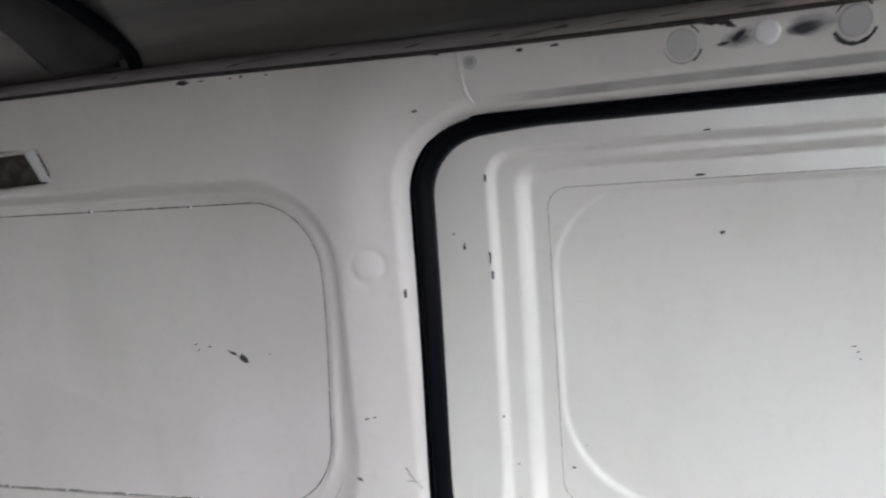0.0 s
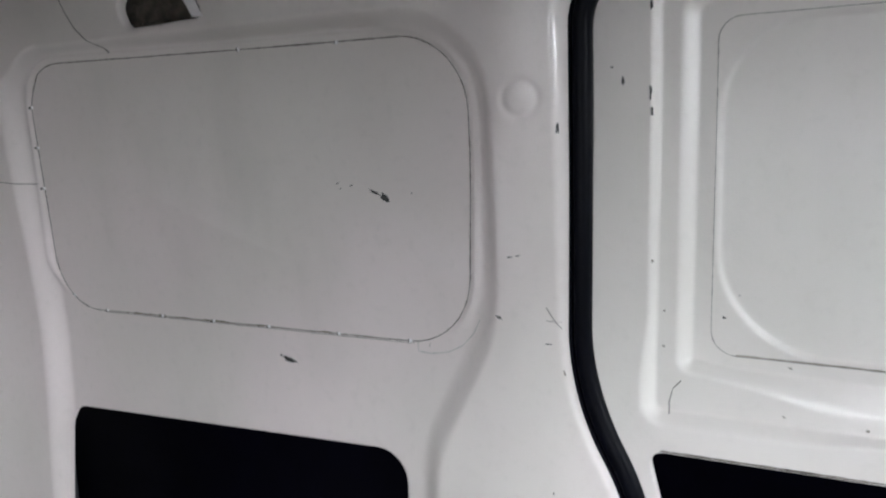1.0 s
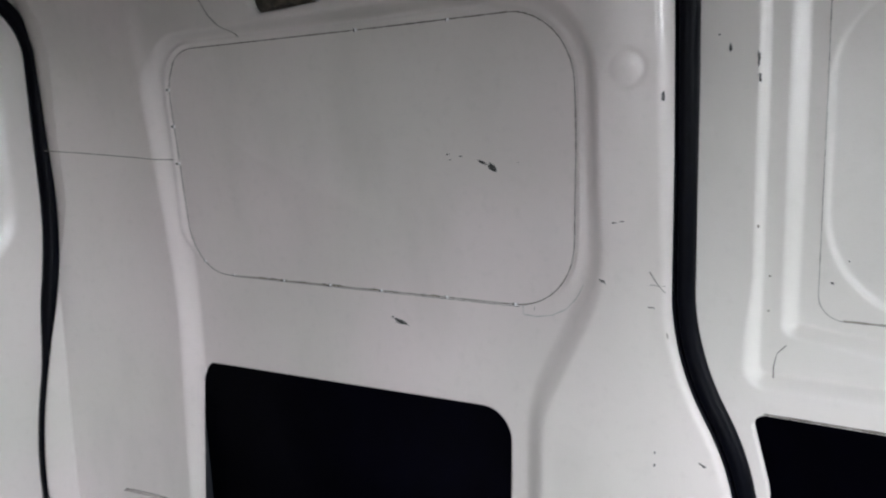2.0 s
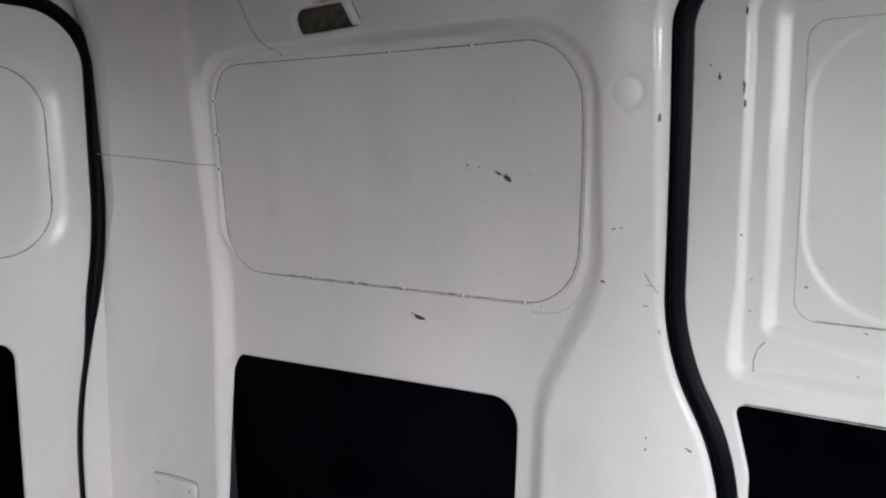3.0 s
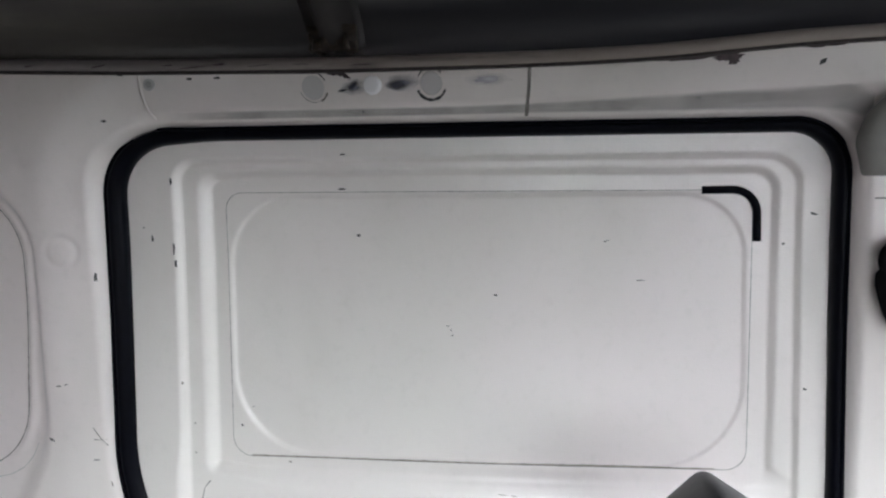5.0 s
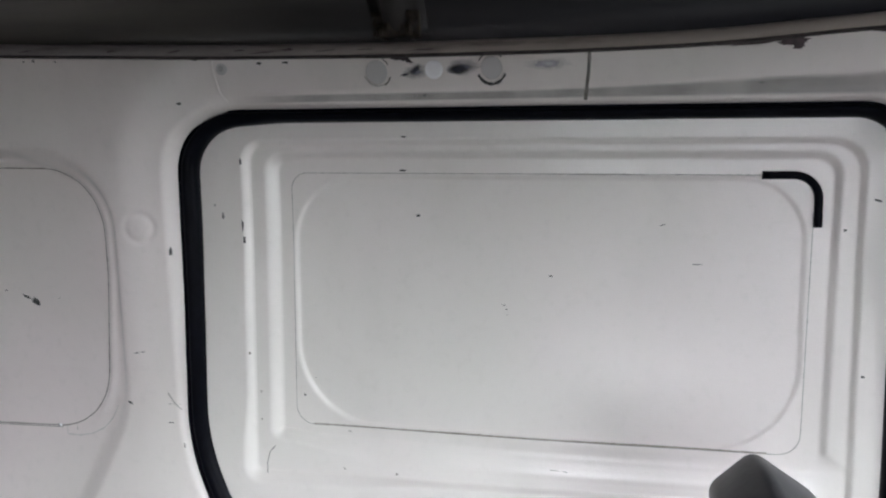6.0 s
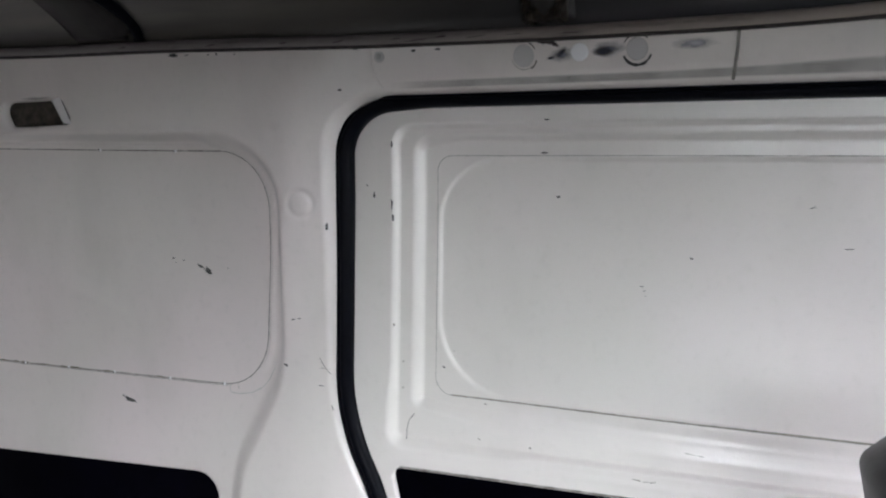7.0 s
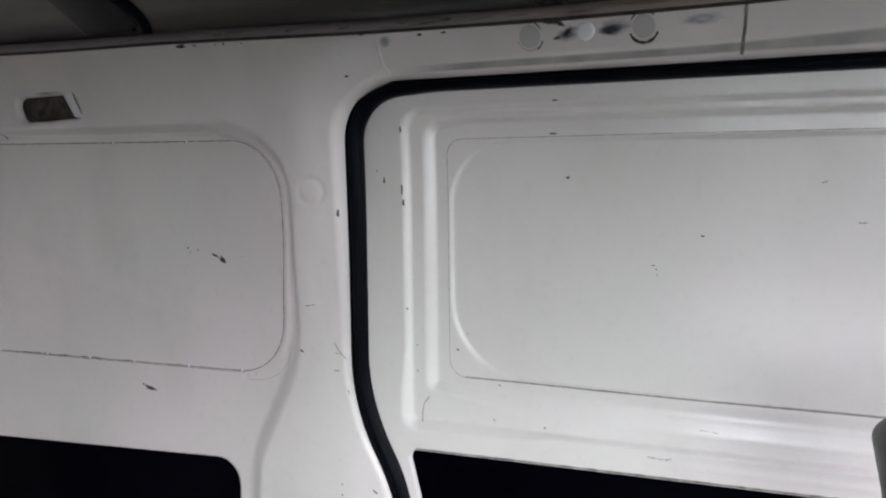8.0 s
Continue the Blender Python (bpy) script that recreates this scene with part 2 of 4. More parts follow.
def sheet(name, u0, u1, v0, v1, step, height, holes, keep, material, place, parent=None, label="", lip=0.012):
    """A pressed sheet over (u, v): height(u, v) is its depth; holes are closed polylines cut out of it, keep one that bounds it.
    place turns (u, v, depth) into a point. The cut edges get a turned lip."""
    nu, nv = int(round((u1 - u0) / step)) + 1, int(round((v1 - v0) / step)) + 1
    U, V = np.meshgrid(np.linspace(u0, u1, nu), np.linspace(v0, v1, nv))
    U, V = U.ravel(), V.ravel()
    D = np.full(U.shape, 1e9)
    fields = [(lambda a, b, h=h: sdf(h, a, b)) for h in holes] + ([lambda a, b: -sdf(keep, a, b)] if keep is not None else [])
    dead = np.zeros(U.shape, bool)
    for f in fields:
        d = f(U, V)
        near = np.abs(d) < 1.6 * step
        e = 1e-4
        gu, gv = np.zeros_like(U), np.zeros_like(V)
        gu[near] = (f(U[near] + e, V[near]) - d[near]) / e
        gv[near] = (f(U[near], V[near] + e) - d[near]) / e
        gl = np.hypot(gu, gv) + 1e-9
        snap = near & (d < 0.35 * step) & (d > -1.5 * step)
        D = np.minimum(D, d)
        U = np.where(snap, U - d * gu / gl, U)
        V = np.where(snap, V - d * gv / gl, V)
    idx = np.arange(nu * nv).reshape(nv, nu)
    q = np.stack([idx[:-1, :-1], idx[:-1, 1:], idx[1:, 1:], idx[1:, :-1]], -1).reshape(-1, 4)
    q = q[D[q].max(axis=1) > 0.35 * step] if fields else q
    q = q[D[q].min(axis=1) > -1.5 * step] if fields else q
    H = height(U, V)
    P = place(U, V, H)
    used = np.unique(q)
    remap = np.full(nu * nv, -1)
    remap[used] = np.arange(len(used))
    q, P, Uu, Vv, Hh = remap[q], P[used], U[used], V[used], H[used]
    edges = np.concatenate([q[:, [0, 1]], q[:, [1, 2]], q[:, [2, 3]], q[:, [3, 0]]])
    key = np.sort(edges, axis=1)
    _, inv, cnt = np.unique(key, axis=0, return_inverse=True, return_counts=True)
    border = edges[cnt[inv.ravel()] == 1]
    bv = np.unique(border)
    back = np.full(len(used), -1)
    back[bv] = len(used) + np.arange(len(bv))
    P2 = place(Uu[bv], Vv[bv], Hh[bv] + lip)
    walls = np.stack([border[:, 1], border[:, 0], back[border[:, 0]], back[border[:, 1]]], -1)
    return mesh_object(name, np.concatenate([P, P2]), np.concatenate([q, walls]), material, parent, label)


def side(u, v, d):
    return np.stack([u, d, v], -1)


def rear(u, v, d):
    return np.stack([-d, u, v], -1)


def densify(pts, step=0.005):
    out = []
    for (a, b), (c, d) in zip(pts[:-1], pts[1:]):
        n = max(1, int(math.hypot(c - a, d - b) / step))
        out += [(a + (c - a) * i / n, b + (d - b) * i / n) for i in range(n)]
    return np.array(out + [tuple(pts[-1])])


def ribbon(name, pts, width, lift, height, place, material, parent, label="", closed=False, jitter=0.0, thick=0.0012, sag=None):
    """A thin raised bead that follows a sheet along (u, v) points."""
    pts = [tuple(p) for p in pts]
    p = densify(pts + [pts[0]] if closed else pts)
    rng = np.random.RandomState(len(p) + int(abs(p[0][0]) * 1000))
    tan = np.gradient(p, axis=0)
    tan /= np.linalg.norm(tan, axis=1)[:, None] + 1e-9
    nor = np.stack([-tan[:, 1], tan[:, 0]], -1)
    w = width * (1 + jitter * (rng.rand(len(p)) - 0.5))
    rings = []
    for side_, up in ((-0.5, -0.0004), (-0.35, 1), (0.35, 1), (0.5, -0.0004)):
        s = p + nor * (side_ * w)[:, None]
        d = height(s[:, 0], s[:, 1]) - (lift if up == 1 else up)
        rings.append(place(s[:, 0], s[:, 1], d))
    n = len(p)
    v = np.concatenate(rings)
    f = [(k * n + i, k * n + i + 1, (k + 1) * n + i + 1, (k + 1) * n + i) for k in range(3) for i in range(n - 1)]
    return mesh_object(name, v, f, material, parent, label)


def blob(name, u, v, w, h, tilt, height, place, material, parent, label="", rough=0.35, seed=1, lift=0.0007, n=16, uv=False):
    """A ragged flake or stain of w by h that lies on a sheet."""
    rng = np.random.RandomState(seed)
    a = np.linspace(0, 2 * math.pi, n, endpoint=False)
    r = 1 + rough * (rng.rand(n) - 0.5) * 2
    x, y = 0.5 * w * r * np.cos(a), 0.5 * h * r * np.sin(a)
    ct, st = math.cos(radians(tilt)), math.sin(radians(tilt))
    uu, vv = u + x * ct - y * st, v + x * st + y * ct
    uu, vv = np.append(uu, u), np.append(vv, v)
    mid_u, mid_v = u + 0.55 * (uu[:-1] - u), v + 0.55 * (vv[:-1] - v)
    U, V = np.concatenate([uu, mid_u]), np.concatenate([vv, mid_v])
    P = place(U, V, height(U, V) - lift)
    f = [(i, (i + 1) % n, n + 1 + (i + 1) % n, n + 1 + i) for i in range(n)] + [(n + 1 + i, n + 1 + (i + 1) % n, n) for i in range(n)]
    ob = mesh_object(name, P, f, material, parent, label)
    if uv:
        lay = ob.data.uv_layers.new(name="UVMap")
        rad = np.concatenate([np.ones(n), [0.0], np.full(n, 0.55)])
        ang = np.concatenate([a, [0.0], a])
        for lp in ob.data.loops:
            k = lp.vertex_index
            lay.data[lp.index].uv = (rad[k] * math.cos(ang[k]), rad[k] * math.sin(ang[k]))
    return ob


def sweep(name, points, axes, profile, material, parent=None, label="", caps=True):
    """Sweeps profile(i) -> [(a, b)] along points; axes(i) -> the two axes that a and b go along."""
    verts, faces = [], []
    m = len(profile(0))
    for i, p in enumerate(points):
        ax, bx = axes(i)
        verts += [Vector(p) + ax * a + bx * b for a, b in profile(i)]
    for i in range(len(points) - 1):
        faces += [(i * m + j, i * m + (j + 1) % m, (i + 1) * m + (j + 1) % m, (i + 1) * m + j) for j in range(m)]
    if caps:
        faces += [tuple(range(m))[::-1], tuple((len(points) - 1) * m + j for j in range(m))]
    return mesh_object(name, verts, faces, material, parent, label)


def box_bm(x0, x1, y0, y1, z0, z1, bevel=0.0, seg=2):
    bm = bmesh.new()
    bmesh.ops.create_cube(bm, size=1)
    for v in bm.verts:
        v.co = Vector(((x0 + x1) / 2 + v.co.x * (x1 - x0), (y0 + y1) / 2 + v.co.y * (y1 - y0), (z0 + z1) / 2 + v.co.z * (z1 - z0)))
    if bevel:
        bmesh.ops.bevel(bm, geom=bm.edges[:], offset=bevel, segments=seg, affect="EDGES", profile=0.5)
    return bm


def dome(name, x, z, y, r, high, material, parent, label="", rim=0.15, n=28, lean=-0.10):
    """A low round button on the side wall, its face towards -y."""
    prof = [(1.0, 0.0), (1.0, 0.55), (1 - rim * 0.4, 0.9), (1 - rim, 1.0), (0.5, 1.04), (0.0, 1.05)]
    verts, faces = [], []
    for rr, hh in prof[:-1]:
        for j in range(n):
            a = 2 * math.pi * j / n
            dz = r * rr * math.sin(a)
            verts.append((x + r * rr * math.cos(a), y + lean * dz - high * hh, z + dz))
    verts.append((x, y - high * prof[-1][1], z))
    for k in range(len(prof) - 2):
        faces += [(k * n + j, k * n + (j + 1) % n, (k + 1) * n + (j + 1) % n, (k + 1) * n + j) for j in range(n)]
    k = (len(prof) - 2) * n
    faces += [(k + j, k + (j + 1) % n, len(verts) - 1) for j in range(n)]
    return mesh_object(name, verts, faces, material, parent, label)


# ---- the shape of the pressed body side ----
RIM_Z, RIM_Y = smooth_table([-0.10, 0.30, 0.45, 0.60, 0.717, 1.18, 1.25, 1.40], [0.925, 0.937, 0.945, 0.948, 0.940, 0.897, 0.888, 0.870])
DOOR_Z, DOOR_Y = smooth_table([-0.10, 0.30, 0.60, 1.0, 1.17, 1.30], [0.945, 0.962, 0.973, 0.972, 0.962, 0.955])
SEAL_Z, SEAL_Y = smooth_table([-0.10, 0.30, 0.60, 0.90, 1.20, 1.30], [0.943, 0.954, 0.961, 0.955, 0.941, 0.937])
SEAL = [(-0.065, -0.05, 0), (-0.065, 0.46, 0.34), (-0.156, 0.625, 0.34), (-0.155, 1.166, 0.088), (0.850, 1.157, 0.066), (0.850, -0.05, 0)]
SEAL_LINE = rounded(SEAL, 12)
OPENING = rounded([(-0.067, -0.2, 0), (-0.067, 0.46, 0.34), (-0.159, 0.625, 0.34), (-0.158, 1.168, 0.088), (0.852, 1.159, 0.066), (0.852, -0.2, 0)], 12)
LOWER_RECESS = rounded([(-1.240, 1.118, 0.11), (-0.250, 1.104, 0.11), (-0.250, 0.70, 0.20), (-0.350, 0.50, 0.20), (-0.350, -0.3, 0), (-1.246, -0.3, 0)], 12)
WINDOW_RECESS = rounded([(-1.205, 1.128, 0.100), (-0.248, 1.116, 0.130), (-0.254, 0.632, 0.135), (-1.222, 0.620, 0.125)], 12)
BLANK_LINE = rounded([(-1.180, 1.100, 0.095), (-0.299, 1.086, 0.100), (-0.306, 0.664, 0.105), (-1.203, 0.643, 0.100)], 10)
QUARTER_HOLE = rounded([(-1.209, 0.440, 0.048), (-0.419, 0.489, 0.050), (-0.421, 0.05, 0.05), (-1.226, 0.02, 0.05)], 8)
POCKET = rounded([(-0.888, 1.183, 0.020), (-0.725, 1.184, 0.010), (-0.703, 1.137, 0.010), (-0.872, 1.134, 0.022)], 6)
STEP_A = rounded([(-0.069, 1.131, 0.035), (0.806, 1.121, 0.045), (0.806, 0.617, 0.03), (-0.069, 0.598, 0.02)], 8)
STEP_B = rounded([(-0.038, 1.114, 0.030), (0.781, 1.105, 0.035), (0.776, 0.656, 0.04), (-0.038, 0.656, 0.02)], 8)
PANE = rounded([(0.000, 1.080, 0.025), (0.748, 1.073, 0.035), (0.742, 0.6895, 0.03), (0.001, 0.6815, 0.03)], 8)
CURL = rounded([(0.003, 1.076, 0.100), (0.740, 1.070, 0.085), (0.740, 0.6875, 0.125), (0.005, 0.6845, 0.130)], 14)
DOOR_HOLE = rounded([(-0.067, 0.556, 0.016), (0.790, 0.578, 0.03), (0.790, 0.10, 0.04), (-0.034, 0.10, 0.03), (-0.040, 0.455, 0.10)], 8)


def rim(v):
    return np.interp(v, RIM_Z, RIM_Y)


def wall_y(u, v):
    u, v = np.asarray(u, float), np.asarray(v, float)
    y = rim(v)
    d0 = sdf(LOWER_RECESS, u, v)
    y = y + 0.024 * ease(-d0 / 0.046)
    d1 = sdf(WINDOW_RECESS, u, v)
    win = 0.958 + 0.005 * np.cos((v - 0.78) * 7.0) - 0.030 * np.clip(v - 0.92, 0, 1) - 0.024 * ease((-0.55 - u) / 0.65)
    win = win - 0.0035 * np.sin(21.0 * (v - 0.70)) * ease(-d1 / 0.10)
    wide = 0.017 + 0.027 * ease((u + 0.45) / 0.10)
    t = 0.6 * ease(-d1 / wide) + 0.4 * np.clip(-d1 / wide, 0, 1)
    y = y * (1 - t) + np.maximum(win, y) * t
    # a low bead runs round the blanked window
    y = y - 0.0062 * np.exp(-(((sdf(BLANK_LINE, u, v) - 0.0090) / 0.0052) ** 2)) * ease((v - 0.66) / 0.06)
    d2 = sdf(OPENING, u, v)
    deep = np.interp(v, SEAL_Z, SEAL_Y) + 0.010 - rim(v)
    y = y + deep * (0.30 * ease(1 - d2 / 0.085) + 0.70 * np.clip(1 - d2 / (0.019 - 0.008 * ease((v - 1.13) / 0.03)), 0, 1) ** 2)
    # the lintel over the sliding door turns outward along its lower edge
    band = 1.190 + 0.007 * ease((u - 0.50) / 0.33)
    y = y + 1.10 * np.clip(band - v, 0, 0.015) * ease((u + 0.10) / 0.05) * ease((0.92 - u) / 0.04) * ease((v - 1.12) / 0.02)
    # the rear corner post sweeps round towards the back doors
    back = np.clip(-1.27 - u, 0, 1)
    y = y - 0.85 * back ** 2 - 0.008 * ease((-1.196 - u) / 0.044)
    y = y + 0.0022 * np.exp(-(((np.hypot(u + 0.214, v - 0.996) - 0.021) / 0.004) ** 2)) - 0.0012 * ease(1 - np.hypot(u + 0.214, v - 0.996) / 0.02)
    y = y + 0.0015 * np.exp(-(((u + 0.262) ** 2 + (v - 1.118) ** 2) / 0.012 ** 2))
    y = y + 0.003 * np.clip(1 - sdf(POCKET, u, v) / 0.004, 0, 1) ** 2
    return y


def door_y(u, v):
    u, v = np.asarray(u, float), np.asarray(v, float)
    y = np.interp(v, DOOR_Z, DOOR_Y)
    flare = 0.010 * ease((0.74 - v) / 0.10) * ease((0.2 - u) / 0.1)
    slim = ease(u / 0.45)
    y = y + (0.014 - 0.006 * slim) * ramp_step((flare - sdf(STEP_A, u, v)) / (0.009 - 0.002 * slim + flare))
    flat = 0.042 * ease((0.70 - v) / 0.03) * ease((u + 0.03) / 0.26)
    y = y + (0.016 - 0.008 * slim) * ramp_step((flat - sdf(STEP_B, u, v)) / (0.017 - 0.007 * ease((u + 0.02) / 0.06) + flat))
    dc = sdf(CURL, u, v)
    y = y + (0.0042 - 0.0012 * ease((u - 0.5) / 0.15)) * ease(-dc / 0.0045)
    y = y + 0.014 * np.clip(np.sin(np.clip(u / 0.747, 0, 1) * math.pi), 0, 1) * np.clip(np.sin(np.clip((v - 0.68) / 0.395, 0, 1) * math.pi), 0, 1)
    # narrow rolled ridges under the blanked window
    for z0, lean, u0, a in ((0.6580, 0.0094, 0.06, 0.0007), (0.6325, 0.0110, 0.08, 0.0009), (0.6060, 0.0120, 0.10, 0.0008), (0.5850, 0.0130, 0.12, 0.0010)):
        c = z0 + lean * u
        y = y - a * ease((u - u0) / 0.20) * ease((0.79 - u) / 0.06) * np.exp(-(((v - c) / 0.0045) ** 2))
    return y


GUT = [(-1.62, 1.281), (-0.77, 1.26), (-0.47, 1.253), (-0.07, 1.2365), (0.2, 1.2295), (0.45, 1.2275), (0.56, 1.2285), (0.63, 1.231), (0.69, 1.2348), (0.76, 1.24), (0.86, 1.243), (1.25, 1.246)]
WALL_BOUND = np.array([(a, c + 0.010) for a, c in GUT if a > -1.5] + [(1.25, -0.2), (-1.632, -0.2), (-1.628, 0.10), (-1.607, 0.45), (-1.580, 0.63), (-1.553, 0.70), (-1.524, 0.80), (-1.514, 0.92), (-1.500, 1.03), (-1.490, 1.12), (-1.494, 1.18), (-1.513, 1.235), (-1.545, 1.293)])

# ---- body side ----
side_wall = sheet("wall_north", -1.650, 1.20, -0.06, 1.30, 0.0032, wall_y, [OPENING, QUARTER_HOLE, POCKET], WALL_BOUND, WHITE, side)
tagged(side_wall, "white painted pressed-steel van side with scratches and chips", "wall", kind="structure")

# black board behind the lower quarter opening
qb = box_bm(-1.23, -0.36, 0.975, 0.981, -0.04, 0.53)
tagged(part("quarter_board", qb, BOARD, side_wall, "black lining board behind the lower opening"))

# blanking joint of the quarter window with its rivets
ribbon("joint", BLANK_LINE, 0.0022, 0.0004, wall_y, side, FINE_LINE, side_wall, "thin dark joint round a blanked window", closed=True, jitter=0.9)
ribbon("joint", [(-1.08, 0.6435), (-0.40, 0.6590)], 0.0012, 0.0004, wall_y, side, FINE_LINE, side_wall, jitter=1.0)
# no joint here: shading of a pressed corner painted as a grey line
ribbon("joint", [(-0.394, 0.6625), (-0.394, 0.6475), (-0.372, 0.6465), (-0.345, 0.6520), (-0.322, 0.6640), (-0.304, 0.6830), (-0.292, 0.7050)], 0.0022, 0.0003, wall_y, side, EDGE_SHADE, side_wall, "pressed corner's shading drawn as a faint grey line", jitter=0.6)
ribbon("joint", [(-0.374, 0.6620), (-0.375, 0.6560)], 0.0014, 0.0004, wall_y, side, FAINT_LINE, side_wall, jitter=0.6)
for i, (rx, rz) in enumerate([(-1.071, 0.647), (-0.922, 0.650), (-0.797, 0.653), (-0.674, 0.656), (-0.534, 0.659), (-0.406, 0.662), (-1.161, 0.670),
                              (-1.192, 0.877), (-1.187, 0.953), (-1.182, 1.026), (-0.68, 1.0925), (-0.50, 1.0885)]):
    dome("rivet", rx, rz, float(wall_y([rx], [rz])[0]) + 0.0003, 0.0028, 0.0014, PLUG, side_wall, "small white rivet", n=10)
    # a dark dot just left of each rivet
    blob("rivet_dot", rx - 0.0035, rz, 0.0042, 0.0048, 0, wall_y, side, CHIP, side_wall, "", 0.3, 700 + i, n=10)

# curved joint above the quarter window, the post joint and the lintel joints
ribbon("joint", [(-0.948, 1.106), (-0.953, 1.114), (-0.970, 1.126), (-0.993, 1.146), (-1.012, 1.176), (-1.025, 1.210), (-1.036, 1.240), (-1.043, 1.270)], 0.0022, 0.0005, wall_y, side, FINE_LINE, side_wall, jitter=0.5)
ribbon("joint", [(-1.198, 0.885), (-1.370, 0.897), (-1.545, 0.912)], 0.0022, 0.0005, wall_y, side, FINE_LINE, side_wall, jitter=0.5)
ribbon("joint", [(-0.072, 1.240), (-0.0725, 1.215), (-0.070, 1.195), (-0.064, 1.180)], 0.0050, 0.0014, wall_y, side, WHITE, side_wall, "painted bead over the pillar joint", jitter=0.3)
ribbon("joint", [(0.452, 1.231), (0.451, 1.205), (0.447, 1.172)], 0.0050, 0.0012, wall_y, side, FINE_LINE, side_wall, "brown sealed joint in the door lintel", jitter=0.4)

# lintel buttons, plug and screw
def wall_at(u, v):
    return float(wall_y([u], [v])[0])


for bx, bz, r in ((0.169, 1.213, 0.0150), (0.326, 1.213, 0.0140)):
    dome("button", bx, bz, wall_at(bx, bz), r, 0.0009, RAIL_WHITE, side_wall, "round painted button on the door lintel", rim=0.12, lean=(wall_at(bx, bz + 0.015) - wall_at(bx, bz - 0.015)) / 0.03)


def ring_arc(bx, bz, r, a0, a1, w, mat):
    """Dirt or worn paint that follows the edge of a round button."""
    arc = [(bx + r * math.cos(a), bz + r * math.sin(a)) for a in np.linspace(a0, a1, 15)]
    ribbon("sealant_arc", arc, w, 0.0013, wall_y, side, mat, side_wall, jitter=0.7)


ring_arc(0.169, 1.213, 0.0195, -1.05, -0.35, 0.0022, SEALANT)
ring_arc(0.169, 1.213, 0.0188, 0.45, 1.05, 0.0014, RUST)
ring_arc(0.169, 1.213, 0.0190, 1.35, 1.75, 0.0028, RUST)
ring_arc(0.169, 1.213, 0.0180, -2.9, -0.9, 0.0009, FAINT_LINE)
ring_arc(0.326, 1.2125, 0.0190, -2.75, -0.36, 0.0034, CHIP)
ring_arc(0.326, 1.213, 0.0188, 0.75, 2.65, 0.0016, RUST)
ring_arc(0.326, 1.2135, 0.0140, 0.0, 6.28, 0.0008, FAINT_LINE)
dome("plug", 0.249, 1.2135, wall_at(0.249, 1.2135), 0.0122, 0.005, PLUG, side_wall, "round white plastic plug", rim=0.3)
dome("screw", -0.058, 1.224, wall_at(-0.058, 1.224), 0.0085, 0.002, RAIL_WHITE, side_wall, "painted washer with a screw")
dome("screw_head", -0.058, 1.224, wall_at(-0.058, 1.224) - 0.0015, 0.0042, 0.002, STEEL, side_wall)
for u, v, w, h, t, mat, sd, lf in ((0.281, 1.2125, 0.058, 0.024, -3, SMUDGE, 3, 0.0007), (0.208, 1.2085, 0.024, 0.007, 8, SMUDGE, 4, 0.0007), (0.224, 1.2150, 0.030, 0.014, 40, SMUDGE, 9, 0.0008), (0.224, 1.2120, 0.066, 0.036, 0, BLUE_SMUDGE, 5, 0.0005),
                                   (0.290, 1.2150, 0.080, 0.034, 0, BLUE_SMUDGE, 6, 0.0004), (0.400, 1.2160, 0.110, 0.026, 0, GREY_SMUDGE, 7, 0.0004)):
    blob("smudge", u, v, w, h, t, wall_y, side, mat, side_wall, "", 0.08, sd, lf, 28, True)

# painted shade along the lintel's lower edge, with greasy grime at its ragged front end
GRIME_SHADE, nt, b = nodes_of("lintel_grime_shade")
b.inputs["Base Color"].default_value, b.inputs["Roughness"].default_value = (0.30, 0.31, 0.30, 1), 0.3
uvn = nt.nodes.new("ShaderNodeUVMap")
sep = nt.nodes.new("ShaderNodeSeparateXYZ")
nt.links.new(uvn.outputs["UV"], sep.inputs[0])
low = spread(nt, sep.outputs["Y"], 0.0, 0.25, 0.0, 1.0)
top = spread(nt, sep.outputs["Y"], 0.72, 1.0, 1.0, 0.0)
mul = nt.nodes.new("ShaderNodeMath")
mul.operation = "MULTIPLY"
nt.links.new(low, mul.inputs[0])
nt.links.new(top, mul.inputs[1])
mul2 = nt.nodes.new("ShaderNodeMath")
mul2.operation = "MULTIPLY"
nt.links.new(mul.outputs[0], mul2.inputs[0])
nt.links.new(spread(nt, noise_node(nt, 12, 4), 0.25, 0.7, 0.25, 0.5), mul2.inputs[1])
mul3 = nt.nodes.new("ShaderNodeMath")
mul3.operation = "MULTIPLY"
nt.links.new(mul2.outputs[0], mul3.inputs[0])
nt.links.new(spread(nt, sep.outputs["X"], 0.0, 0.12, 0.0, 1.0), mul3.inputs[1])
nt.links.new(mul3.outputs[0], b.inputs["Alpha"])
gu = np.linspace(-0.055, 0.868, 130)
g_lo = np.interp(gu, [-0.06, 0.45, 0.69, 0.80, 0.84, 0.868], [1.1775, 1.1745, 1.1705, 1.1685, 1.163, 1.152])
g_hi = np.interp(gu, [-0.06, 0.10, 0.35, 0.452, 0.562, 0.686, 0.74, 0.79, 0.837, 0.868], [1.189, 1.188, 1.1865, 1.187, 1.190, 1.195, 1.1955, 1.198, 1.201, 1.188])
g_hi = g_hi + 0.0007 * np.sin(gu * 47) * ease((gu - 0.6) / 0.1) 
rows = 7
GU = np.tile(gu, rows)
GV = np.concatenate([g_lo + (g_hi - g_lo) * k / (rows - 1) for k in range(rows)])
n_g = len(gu)
